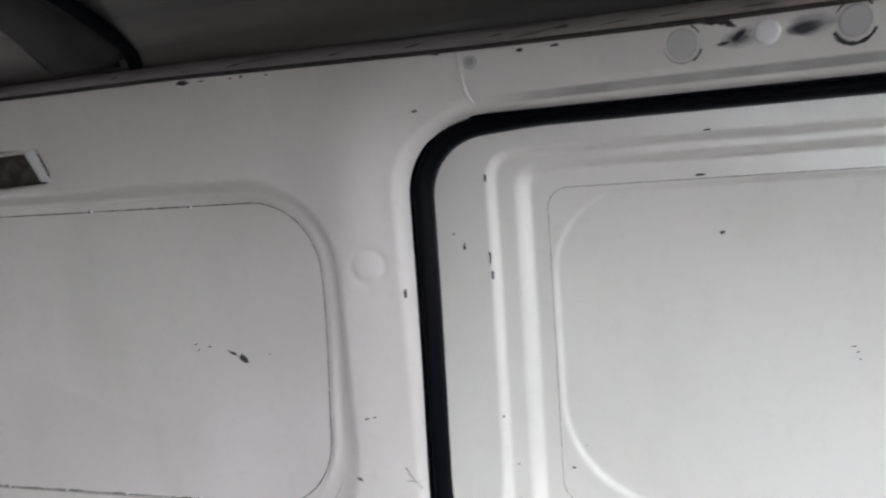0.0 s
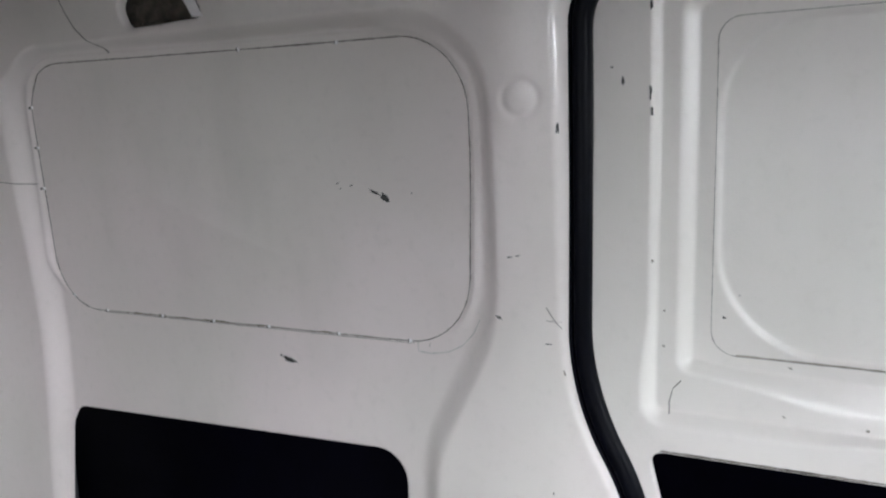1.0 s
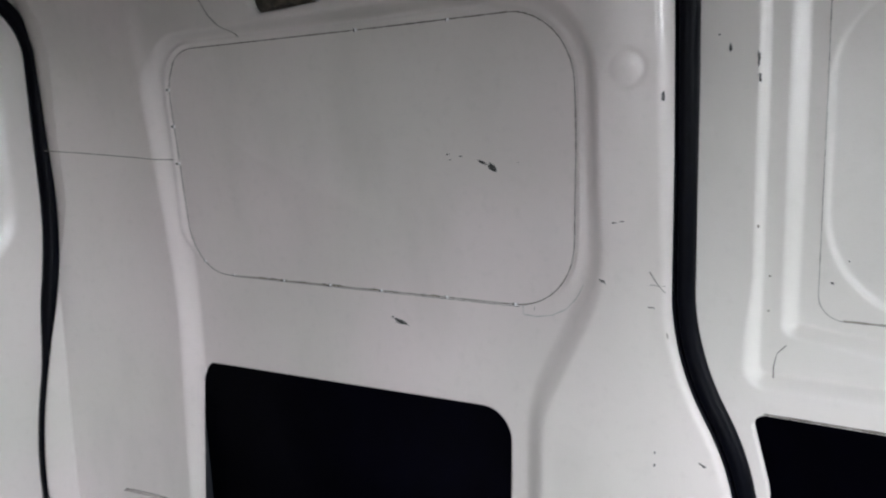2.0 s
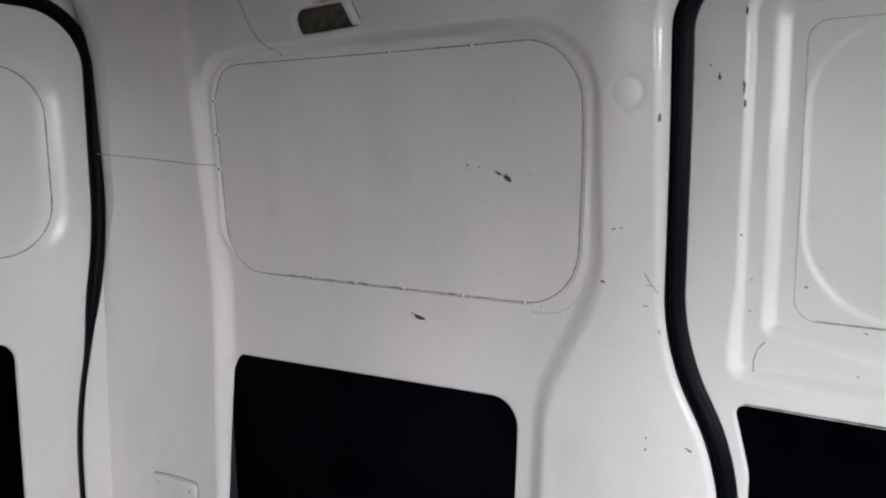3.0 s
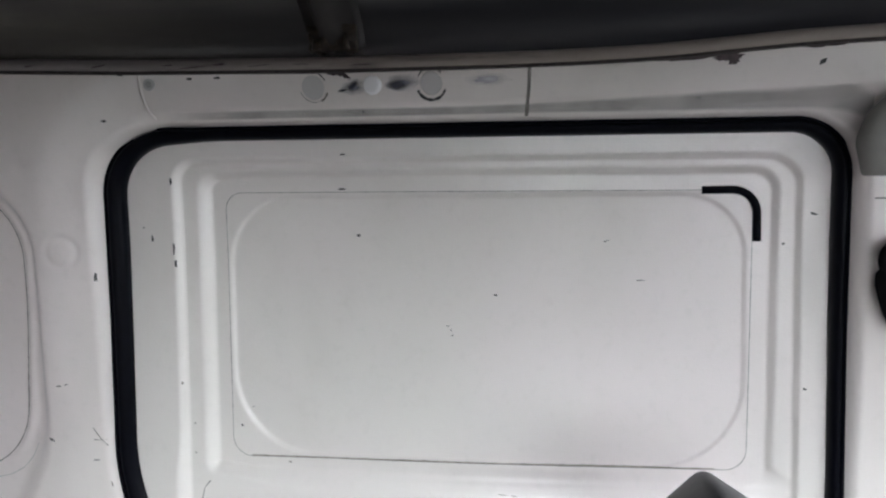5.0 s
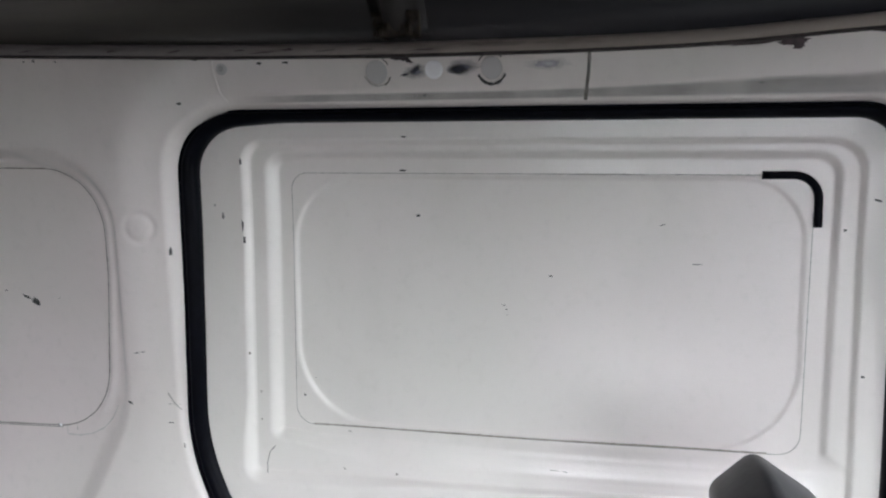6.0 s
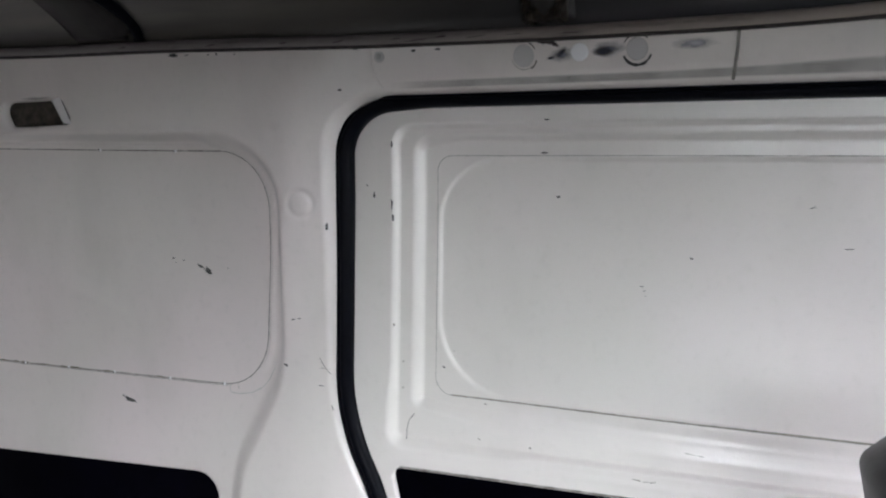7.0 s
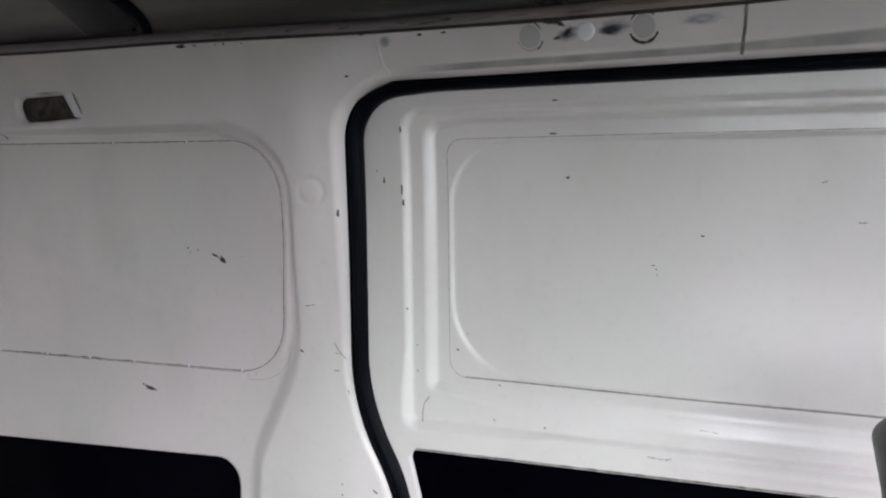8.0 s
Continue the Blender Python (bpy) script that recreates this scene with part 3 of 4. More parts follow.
grime = mesh_object("grime_shade_band", side(GU, GV, wall_y(GU, GV) - 0.0005), [(k * n_g + i, k * n_g + i + 1, (k + 1) * n_g + i + 1, (k + 1) * n_g + i) for k in range(rows - 1) for i in range(n_g - 1)], GRIME_SHADE, side_wall, "thin grey grime and painted shade along the lintel")
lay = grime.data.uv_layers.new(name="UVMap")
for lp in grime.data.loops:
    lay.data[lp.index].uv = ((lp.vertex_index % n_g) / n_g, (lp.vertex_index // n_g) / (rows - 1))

# paint flaked to rust along the gutter
for i, (u, v, w, h, t) in enumerate([(0.196, 1.2295, 0.018, 0.0045, -8), (0.282, 1.2310, 0.048, 0.0035, 0), (0.306, 1.2313, 0.012, 0.005, 0), (0.213, 1.2270, 0.016, 0.006, -35), (0.655, 1.2330, 0.085, 0.006, 4), (0.690, 1.2315, 0.034, 0.008, 5), (0.697, 1.2275, 0.013, 0.010, 0), (0.206, 1.2285, 0.012, 0.006, -20), (0.182, 1.2320, 0.020, 0.004, 5),
                                     (0.800, 1.2405, 0.05, 0.004, 3), (0.60, 1.2325, 0.05, 0.003, 0)]):
    blob("rust_patch", u, v, w, h, t, wall_y, side, RUST, side_wall, "flaked purple-brown rust", 0.28, 20 + i, n=26)

# chips and scratches of the quarter and the pillar
QUARTER_CHIPS = [
    (-0.437, 0.869, 0.017, 0.01, -35), (-0.455, 0.877, 0.022, 0.004, -22), (-0.496, 0.887, 0.005, 0.002, 0), (-0.52, 0.89, 0.006, 0.002, 20), (-0.515, 0.882, 0.003, 0.002, 20),
    (-0.64, 0.6045, 0.022, 0.008, -14), (-0.628, 0.603, 0.014, 0.005, -25), (-0.637, 0.606, 0.016, 0.004, -8), (-0.634, 0.601, 0.01, 0.002, 0), (-0.645, 0.607, 0.009, 0.005, -40),
    (-0.654, 0.61, 0.006, 0.004, 60), (-0.645, 0.602, 0.006, 0.002, 10), (-0.925, 0.6475, 0.004, 0.003, 0), (-0.677, 0.6538, 0.004, 0.003, 0), (-0.917, 0.6485, 0.004, 0.002, 0),
    (-0.394, 0.877, 0.003, 0.0015, 0)]
PILLAR_CHIPS = [
    (-0.253, 0.718, 0.011, 0.004, -25), (-0.171, 0.96, 0.003, 0.013, 3), (-0.134, 1.179, 0.008, 0.003, 10), (-0.235, 0.8, 0.009, 0.0015, 5), (-0.224, 0.802, 0.006, 0.0015, 0),
    (-0.187, 0.687, 0.009, 0.0015, 0), (-0.181, 0.485, 0.002, 0.004, 0), (-0.181, 0.467, 0.003, 0.004, 0), (-0.118, 0.48, 0.01, 0.003, -30)]
GUTTER_CHIPS = [
    (-0.45, 1.247, 0.022, 0.005, 0), (-0.42, 1.246, 0.008, 0.002, 0), (-0.376, 1.244, 0.004, 0.002, 0), (-0.359, 1.244, 0.005, 0.003, 0), (-0.322, 1.242, 0.004, 0.002, 0),
    (-0.097, 1.237, 0.012, 0.003, 0), (0.0, 1.229, 0.01, 0.003, 0), (0.04, 1.229, 0.008, 0.003, 0), (0.8, 1.222, 0.01, 0.005, 30)]
for i, (u, v, w, h, t) in enumerate(QUARTER_CHIPS + PILLAR_CHIPS + GUTTER_CHIPS):
    blob("paint_chip", u, v, w, h, t, wall_y, side, CHIP, side_wall, "", 0.45, 50 + i, n=12)
ribbon("scratch", [(-0.190, 0.736), (-0.182, 0.722), (-0.171, 0.708)], 0.0012, 0.0004, wall_y, side, FINE_LINE, side_wall, jitter=1)
blob("scuff", -0.168, 0.650, 0.002, 0.010, 10, wall_y, side, SCUFF, side_wall, "", 0.4, 290)
ribbon("scratch", [(-0.190, 0.718), (-0.171, 0.717)], 0.0008, 0.0004, wall_y, side, FINE_LINE, side_wall, jitter=1)

for i, (u, w) in enumerate([(-0.985, 0.026), (-0.950, 0.018), (-0.925, 0.022), (-0.868, 0.030), (-0.812, 0.022), (-0.780, 0.030), (-0.690, 0.016), (-0.560, 0.020)]):
    z = 0.643 + 0.02341 * (u + 1.203) + 0.0012
    blob("joint_stain", u, z, w, 0.0030, 1.3, wall_y, side, STAIN, side_wall, "", 0.4, 330 + i, 0.0006, 16)

# foam pocket
sheet("pocket_foam", -0.900, -0.700, 1.118, 1.20, 0.004, lambda u, v: rim(v) + 0.022 + 0.003 * np.sin(u * 160) * np.sin(v * 210), [], None, FOAM, side, side_wall, "brown foam in a rectangular pocket")

for i, (u, v, w, h, t) in enumerate([(-0.800, 1.137, 0.140, 0.018, 0), (-0.790, 1.187, 0.130, 0.012, 0)]):
    blob("pocket_dirt", u, v, w, h, t, lambda a, c: rim(c) + 0.0005, side, POCKET_DIRT, side_wall, "", 0.15, 300 + i, 0.0006, 24, True)
ramp_bm = bmesh.new()
for x, z, d in ((-0.753, 1.184, 0.004), (-0.729, 1.140, 0.004), (-0.701, 1.137, -0.002), (-0.724, 1.187, -0.002), (-0.757, 1.184, 0.026), (-0.733, 1.140, 0.026)):
    ramp_bm.verts.new((x, float(rim(z)) + d, z))
ramp_bm.verts.ensure_lookup_table()
for f in ((0, 1, 2, 3), (4, 5, 1, 0)):
    ramp_bm.faces.new([ramp_bm.verts[k] for k in f])
part("pocket_end", ramp_bm, PLUG, side_wall, "white sloping end of the pocket")

# ---- sliding door ----
sliding_door = new("sliding_door")
tagged(sliding_door, "closed white painted steel sliding door with stepped pressings", "door")
sheet("inner_panel", -0.185, 0.885, -0.06, 1.20, 0.0025, door_y, [DOOR_HOLE], rounded([(-0.095, -0.2, 0), (-0.095, 0.46, 0.13), (-0.185, 0.625, 0.13), (-0.18, 1.195, 0.08), (0.882, 1.186, 0.06), (0.882, -0.2, 0)], 8),
      DOOR_WHITE, side, sliding_door, "white stepped door panel with grimy pressings")
part("door_board", box_bm(-0.10, 0.86, 0.990, 0.996, -0.04, 0.61), BOARD, sliding_door, "black lining board behind the lower opening")
ribbon("edge_trim", [(-0.05, 0.5585), (0.2, 0.5650), (0.5, 0.5728), (0.77, 0.5795)], 0.0028, 0.001, door_y, side, FINE_LINE, sliding_door, "thin dark edge of the lining board", jitter=0.8)
ribbon("pane_joint", PANE, 0.0015, 0.0003, door_y, side, FAINT_LINE, sliding_door, "thin dark joint round a blanked window", closed=True, jitter=0.7)
ribbon("pane_joint", [(0.03, 0.6830), (0.30, 0.6855), (0.70, 0.6902)], 0.0021, 0.0004, door_y, side, SCUFF, sliding_door, jitter=0.7)
ribbon("joint", [(-0.030, 0.648), (-0.040, 0.636), (-0.044, 0.618), (-0.043, 0.604)], 0.0016, 0.0004, door_y, side, FINE_LINE, sliding_door, jitter=0.6)
STEP_CHIPS = [
    (-0.102, 1.013, 0.003, 0.01, 5), (-0.115, 1.03, 0.003, 0.002, 0), (-0.07, 0.999, 0.003, 0.022, 2), (-0.068, 0.977, 0.0035, 0.012, 0), (-0.069, 1.096, 0.003, 0.009, 0),
    (0.015, 0.729, 0.005, 0.003, -30), (0.032, 0.756, 0.002, 0.0015, 0)]
PANE_CHIPS = [
    (0.201, 1.015, 0.006, 0.0045, 20), (0.19, 1.13, 0.008, 0.0025, 0), (0.18, 1.083, 0.011, 0.0025, 0), (0.4, 0.928, 0.005, 0.0025, 0), (0.603, 0.95, 0.011, 0.0015, 0),
    (0.331, 0.882, 0.005, 0.0012, 0), (0.335, 0.876, 0.003, 0.002, 30), (0.337, 0.868, 0.002, 0.0015, 0), (0.818, 1.04, 0.01, 0.0025, -15), (0.784, 1.001, 0.004, 0.003, 0),
    (0.811, 0.808, 0.004, 0.003, 0), (0.555, 1.005, 0.008, 0.001, 20)]
for i, (u, v, w, h, t) in enumerate(STEP_CHIPS + PANE_CHIPS):
    blob("paint_chip", u, v, w, h, t, door_y, side, CHIP, sliding_door, "", 0.45, 150 + i, n=12)

for i, (u, v, w, h, t) in enumerate([(-0.065, 0.798, 0.003, 0.004, 0), (0.090, 0.675, 0.005, 0.002, -20), (0.086, 0.620, 0.005, 0.002, -30), (0.171, 0.618, 0.004, 0.003, -20), (-0.052, 0.735, 0.003, 0.003, 0), (-0.052, 0.690, 0.003, 0.004, 0), (0.412, 0.6435, 0.012, 0.0010, -3), (0.426, 0.6428, 0.008, 0.0009, -6), (0.405, 0.6440, 0.005, 0.0008, 0), (0.340, 0.5975, 0.010, 0.0016, -3),
                                     (0.350, 0.5968, 0.012, 0.0014, 4), (0.360, 0.5976, 0.008, 0.0020, 30), (0.333, 0.5980, 0.006, 0.0012, 0), (0.364, 0.5990, 0.004, 0.0012, 50)]):
    blob("scuff", u, v, w, h, t, door_y, side, SCUFF, sliding_door, "", 0.5, 260 + i, n=10)

# a left-over piece of black window rubber at the corner of the pane
wr = rounded([(0.680, 1.0735, 0), (0.7510, 1.0735, 0.032), (0.7520, 1.004, 0)], 10)


def along(line, height, lift):
    p = densify([tuple(q) for q in line], 0.006)
    y = height(p[:, 0], p[:, 1]) - lift
    pts = [Vector((a, c, b)) for (a, b), c in zip(p, y)]
    tan = np.gradient(p, axis=0)
    tan /= np.linalg.norm(tan, axis=1)[:, None]
    return pts, [(Vector((-t[1], 0, t[0])), Vector((0, -1, 0))) for t in tan]


def bulb(w, h, n=14):
    return [(w * math.cos(2 * math.pi * k / n), h * math.sin(2 * math.pi * k / n)) for k in range(n)]


pts, fr = along(wr, door_y, 0.003)
sweep("weatherstrip_piece", pts, lambda i: fr[i], lambda i: bulb(0.0055, 0.006), RUBBER, sliding_door, "short black rubber strip bent round a corner")

# ---- black seal round the sliding door ----
door_seal = new("door_seal")
tagged(door_seal, "black rubber seal round the sliding door opening", "seal")
p2 = densify([tuple(q) for q in SEAL_LINE], 0.010)
seal_pts = [Vector((a, float(np.interp(b, SEAL_Z, SEAL_Y)) + 0.011, b)) for a, b in p2]
tn = np.gradient(p2, axis=0)
tn /= np.linalg.norm(tn, axis=1)[:, None]
seal_fr = [(Vector((-t[1], 0, t[0])), Vector((0, -1, 0))) for t in tn]
seal_w = [0.0115 + 0.0060 * float(ease(np.array((0.02 - a) / 0.12))) + 0.0018 * float(ease(np.array((0.72 - b) / 0.15))) for a, b in p2]


def seal_profile(i):
    w = seal_w[i]
    return [(-w, -0.022), (-w, 0.004), (-0.75 * w, 0.012), (-0.3 * w, 0.0155), (0.05 * w, 0.014), (0.2 * w, 0.0085), (0.24 * w, -0.022)]


def lip_profile(i):
    w = seal_w[i]
    return [(0.24 * w, -0.022), (0.24 * w, 0.008), (0.35 * w, 0.013), (0.7 * w, 0.010), (w, 0.002), (w, -0.022)]


sweep("rubber_bulb", seal_pts, lambda i: seal_fr[i], seal_profile, RUBBER, door_seal, "hollow black rubber bulb")
sweep("sealing_lip", seal_pts, lambda i: seal_fr[i], lip_profile, RUBBER, door_seal, "thin black rubber lip")

# ---- gutter strip and roof ----
ROOF_EDGE_Z, ROOF_EDGE_Y = [1.262, 1.292, 1.319, 1.346, 1.380], [0.902, 0.882, 0.842, 0.790, 0.700]
gp = densify([(-1.447, 1.352), (-1.442, 1.326), (-1.428, 1.302), (-1.395, 1.284)] + [(a, c) for a, c in GUT if a > -1.3], 0.02)
for k in range(3):
    gp[1:-1, 1] = (gp[:-2, 1] + gp[1:-1, 1] + gp[2:, 1]) / 3
gut_pts = [Vector((a, min(float(rim(b)) - 0.004, float(np.interp(b, ROOF_EDGE_Z, ROOF_EDGE_Y)) - 0.008), b + 0.0025)) for a, b in gp]
ax_y, ax_z = Vector((0, -1, 0)), Vector((0, 0, 1))
gutter = sweep("roof_gutter", gut_pts, lambda i: (ax_y, ax_z), lambda i: [(-0.012, 0.0), (0.006, 0.0), (0.009, 0.003), (0.008, 0.012), (0.004, 0.016), (-0.03, 0.018)], STRIP)
tagged(gutter, "taupe painted edge strip under the roof", "trim", kind="structure")
sweep("gutter_joint", [p + Vector((0, 0, -0.003)) for p in gut_pts], lambda i: (ax_y, ax_z), lambda i: [(-0.004, 0.0000), (0.0055, 0.0003), (0.0055, 0.003), (-0.004, 0.003)], GAP, gutter, "dark rusty gap under the strip")

def gutter_z(u):
    return np.interp(u, [g[0] for g in GUT], [g[1] for g in GUT])


for i, (u, dz, w, h, t) in enumerate([(-0.118, 0.0085, 0.020, 0.0022, 6), (-0.02, 0.0095, 0.014, 0.0018, 3), (0.052, 0.0100, 0.016, 0.0030, 2), (0.105, 0.0080, 0.030, 0.0012, 4), (-0.22, 0.0080, 0.012, 0.0020, 5),
                                      (0.16, 0.0090, 0.022, 0.0014, 0), (-0.36, 0.0075, 0.018, 0.0015, 6), (0.235, 0.0070, 0.028, 0.0014, 0), (-0.55, 0.0085, 0.014, 0.0018, 4), (0.015, 0.0065, 0.040, 0.0012, 3)]):
    blob("rust_fleck", u, float(gutter_z(u)) + dz, w, h, t, lambda a, c: rim(gutter_z(a)) - 0.0132, side, RUST, gutter, "", 0.5, 400 + i, 0.0004, 14)

ROOF_PROFILE = [(0.905, 1.215), (0.902, 1.262), (0.882, 1.292), (0.842, 1.319), (0.79, 1.346), (0.70, 1.380), (0.45, 1.425), (0.1, 1.440), (-0.25, 1.430), (-0.5, 1.405), (-0.65, 1.37), (-0.74, 1.31), (-0.77, 1.24)]


def roof_line(n=5):
    out = []
    pr = [Vector(p) for p in ROOF_PROFILE]
    for i in range(len(pr) - 1):
        a, b, c, d = pr[max(i - 1, 0)], pr[i], pr[i + 1], pr[min(i + 2, len(pr) - 1)]
        for k in range(n):
            t = k / n
            out.append(0.5 * ((2 * b) + (c - a) * t + (2 * a - 5 * b + 4 * c - d) * t * t + (3 * b - a - 3 * c + d) * t ** 3))
    return out + [pr[-1]]


line = roof_line()
xs = [-1.45 + 0.08 * k for k in range(48)]
rv = [(x, p[0], p[1]) for x in xs for p in line]
m = len(line)
rf = [(i * m + j, i * m + j + 1, (i + 1) * m + j + 1, (i + 1) * m + j) for i in range(len(xs) - 1) for j in range(m - 1)]
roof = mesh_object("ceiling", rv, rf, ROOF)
tagged(roof, "dark grey unlined van roof", "ceiling", kind="structure")
sol = roof.modifiers.new("thick", "SOLIDIFY")
sol.thickness, sol.offset = 0.012, 1.0


def roof_bow(x, w, deep, foil):
    """A roof cross-member that follows the roof from wall to wall."""
    bow = new("roof_bow")
    tagged(bow, "dark steel roof cross-member in shadow", "roof bow")
    ps = [Vector((x, p[0], p[1])) for p in line[5 if foil else 10:-5]]
    nn = []
    for i in range(len(ps)):
        t = (ps[min(i + 1, len(ps) - 1)] - ps[max(i - 1, 0)]).normalized()
        nn.append((Vector((1, 0, 0)), Vector((0, -t.z, t.y)) * (1 if t.y < 0 else -1)))
    def down(i):
        a, b = nn[i]
        c = Vector((0, 0.1, 1.0)) - ps[i]
        return (a, b if b.dot(c) > 0 else -b)
    sweep("rib", ps, down, lambda i: [(-w / 2 - 0.012, 0.001), (-w / 2, 0.003), (-w / 2 + 0.010, 0.8 * deep), (-w / 2 + 0.018, deep), (w / 2 - 0.018, deep), (w / 2 - 0.010, 0.8 * deep), (w / 2, 0.003), (w / 2 + 0.012, 0.001)], BOW, bow)
    if foil:
        crumple = sheet("foil_wrap", x - 0.030, x + 0.032, 1.254, 1.284, 0.004, lambda u, v: 0.872 - 0.25 * (v - 1.254) + 0.004 * np.sin(u * 310 + 1.3 * np.sin(v * 190)) * np.sin(v * 270 + u * 90), [], None, FOIL, side, bow, "crumpled dark brown foil on the bracket")
        for k, (dx, ww) in enumerate(((-0.020, 0.010), (0.020, 0.008))):
            part("bracket", box_bm(x + dx - ww / 2, x + dx + ww / 2, 0.866, 0.900, 1.253, 1.268, 0.003), FOIL, bow, "worn brown metal bracket")
    else:
        part("bracket", box_bm(x + 0.010, x + 0.050, 0.870, 0.905, 1.281, 1.300, 0.006), BOW, bow)
        dome("bolt", x + 0.040, 1.290, 0.870, 0.006, 0.004, STEEL, bow, n=8)
    return bow


roof_bow(-0.600, 0.130, 0.020, False)
# added black tube that imitates the shaded edge of the rear bow
bow_edge_yz = [(0.886, 1.276), (0.882, 1.288), (0.872, 1.300), (0.860, 1.3075), (0.846, 1.3135), (0.826, 1.320), (0.806, 1.326), (0.769, 1.337), (0.70, 1.354), (0.60, 1.372), (0.45, 1.390), (0.2, 1.404), (-0.1, 1.405), (-0.4, 1.385)]
bow_edge_pts = [Vector((-0.522, a, b)) for a, b in bow_edge_yz]
cable = new("bow_edge_shade")
tagged(cable, "black tube standing in for the shaded edge of a roof bow", "cable")
sweep("edge_tube", bow_edge_pts, lambda i: (Vector((1, 0, 0)), Vector((0, 0, 1))), lambda i: bulb(0.0115, 0.0115, 10), RUBBER, cable)
roof_bow(0.203, 0.052, 0.028, True)

# ---- rear end: frame, seal and back door ----
REAR_OPEN = rounded([(0.776, -0.3, 0), (0.779, 0.25, 1.2), (0.868, 0.68, 1.2), (0.868, 1.276, 0.18), (-0.70, 1.276, 0.18), (-0.70, -0.3, 0)], 12)
REAR_WIN = rounded([(0.792, 1.150, 0.13), (0.796, 0.650, 0.14), (-0.62, 0.650, 0.14), (-0.62, 1.150, 0.13)], 12)
REAR_LINE = rounded([(0.752, 1.112, 0.11), (0.752, 0.680, 0.12), (-0.58, 0.680, 0.12), (-0.58, 1.112, 0.11)], 10)
REAR_HOLE = rounded([(0.640, 0.485, 0.05), (0.630, 0.0, 0.05), (-0.45, 0.0, 0.05), (-0.45, 0.485, 0.05)], 8)


def frame_x(u, v):
    d = sdf(REAR_OPEN, u, v)
    return 1.585 + 0.02 * np.clip(1 - d / 0.02, 0, 1) ** 2


def back_x(u, v):
    x = 1.580 + 0.012 * ease(-sdf(REAR_WIN, u, v) / 0.050)
    return x - 0.003 * np.exp(-((sdf(REAR_LINE, u, v) / 0.014) ** 2))


rear_frame = sheet("wall_west", -0.80, 0.93, -0.06, 1.44, 0.01, frame_x, [REAR_OPEN], None, WHITE, rear, None, "", 0.03)
tagged(rear_frame, "white painted steel frame round the back door", "wall", kind="structure")
flange = []
zz = np.linspace(-0.06, 1.28, 60)
for z in zz:
    xe = float(np.interp(z, [-0.2, 0.10, 0.45, 0.63, 0.70, 0.80, 0.92, 1.03, 1.12, 1.18, 1.235, 1.293], [-1.632, -1.628, -1.607, -1.580, -1.553, -1.524, -1.514, -1.500, -1.490, -1.494, -1.513, -1.545]))
    e = float(wall_y([xe], [z])[0])
    s = float(np.interp(z, [0.0, 0.19, 0.40, 0.55, 0.706, 0.82, 1.14, 1.185, 1.24], [0.768, 0.775, 0.794, 0.828, 0.859, 0.868, 0.864, 0.852, 0.84]))
    flange += [(xe + 0.003, e + 0.0015, z), (xe - 0.006, e - 0.0005, z), (min(-1.618, xe - 0.012), s + 0.006, z)]
mesh_object("post_return", flange, [(3 * i + k, 3 * i + k + 1, 3 * i + k + 4, 3 * i + k + 3) for i in range(59) for k in range(2)], WHITE, rear_frame)
cz = np.linspace(1.270, 1.402, 16)
cu = np.interp(cz, [1.270, 1.280, 1.290, 1.305, 1.330, 1.352, 1.402], [-1.345, -1.385, -1.412, -1.432, -1.444, -1.449, -1.452])
cy = rim(cz) - 0.0045
corner = [(-1.62 + (e + 1.62) * k / 5, y - 0.85 * max(0.0, -1.27 - (-1.62 + (e + 1.62) * k / 5)) ** 2, z) for z, e, y in zip(cz, cu, cy) for k in range(6)]
mesh_object("corner_panel", corner, [(6 * i + k, 6 * i + k + 1, 6 * i + k + 7, 6 * i + k + 6) for i in range(15) for k in range(5)], WHITE, rear_frame, "white steel corner under the roof")
back_door = new("back_door")
tagged(back_door, "closed white painted steel back door with blanked window", "door")
sheet("inner_panel", -0.76, 0.90, -0.06, 1.30, 0.007, back_x, [REAR_HOLE], None, DOOR_WHITE, rear, back_door, "white pressed back door panel")
ribbon("pane_joint", REAR_LINE, 0.003, 0.0005, back_x, rear, FINE_LINE, back_door, closed=True, jitter=0.8)
part("back_board", box_bm(-1.64, -1.634, -0.6, 0.75, -0.05, 0.56), BOARD, back_door, "black lining board behind the lower opening")
rs = densify([tuple(q) for q in rounded([(0.758, -0.05, 0), (0.764, 0.25, 1.2), (0.862, 0.70, 1.2), (0.869, 1.267, 0.15), (-0.70, 1.267, 0.17), (-0.70, -0.05, 0)], 12)], 0.012)
rt = np.gradient(rs, axis=0)
rt /= np.linalg.norm(rt, axis=1)[:, None]
def back_profile(i):
    """The bulb is narrowed low down to look covered by the post's return in view."""
    k = 1 - 0.80 * float(ease(np.array((0.60 - rs[i][1]) / 0.22))) * (rs[i][0] > 0.5)
    return [(a * k, b) for a, b in ((-0.011, -0.012), (-0.010, 0.006), (-0.004, 0.012), (0.009, 0.012), (0.018, 0.005), (0.019, -0.012))]


back_seal = new("back_door_seal")
tagged(back_seal, "black rubber seal round the back door", "seal")
sweep("rubber_bulb", [Vector((-1.572, a, b)) for a, b in rs], lambda i: (Vector((0, -rt[i][1], rt[i][0])), Vector((1, 0, 0))),
      back_profile, RUBBER, back_seal, "hollow black rubber bulb")
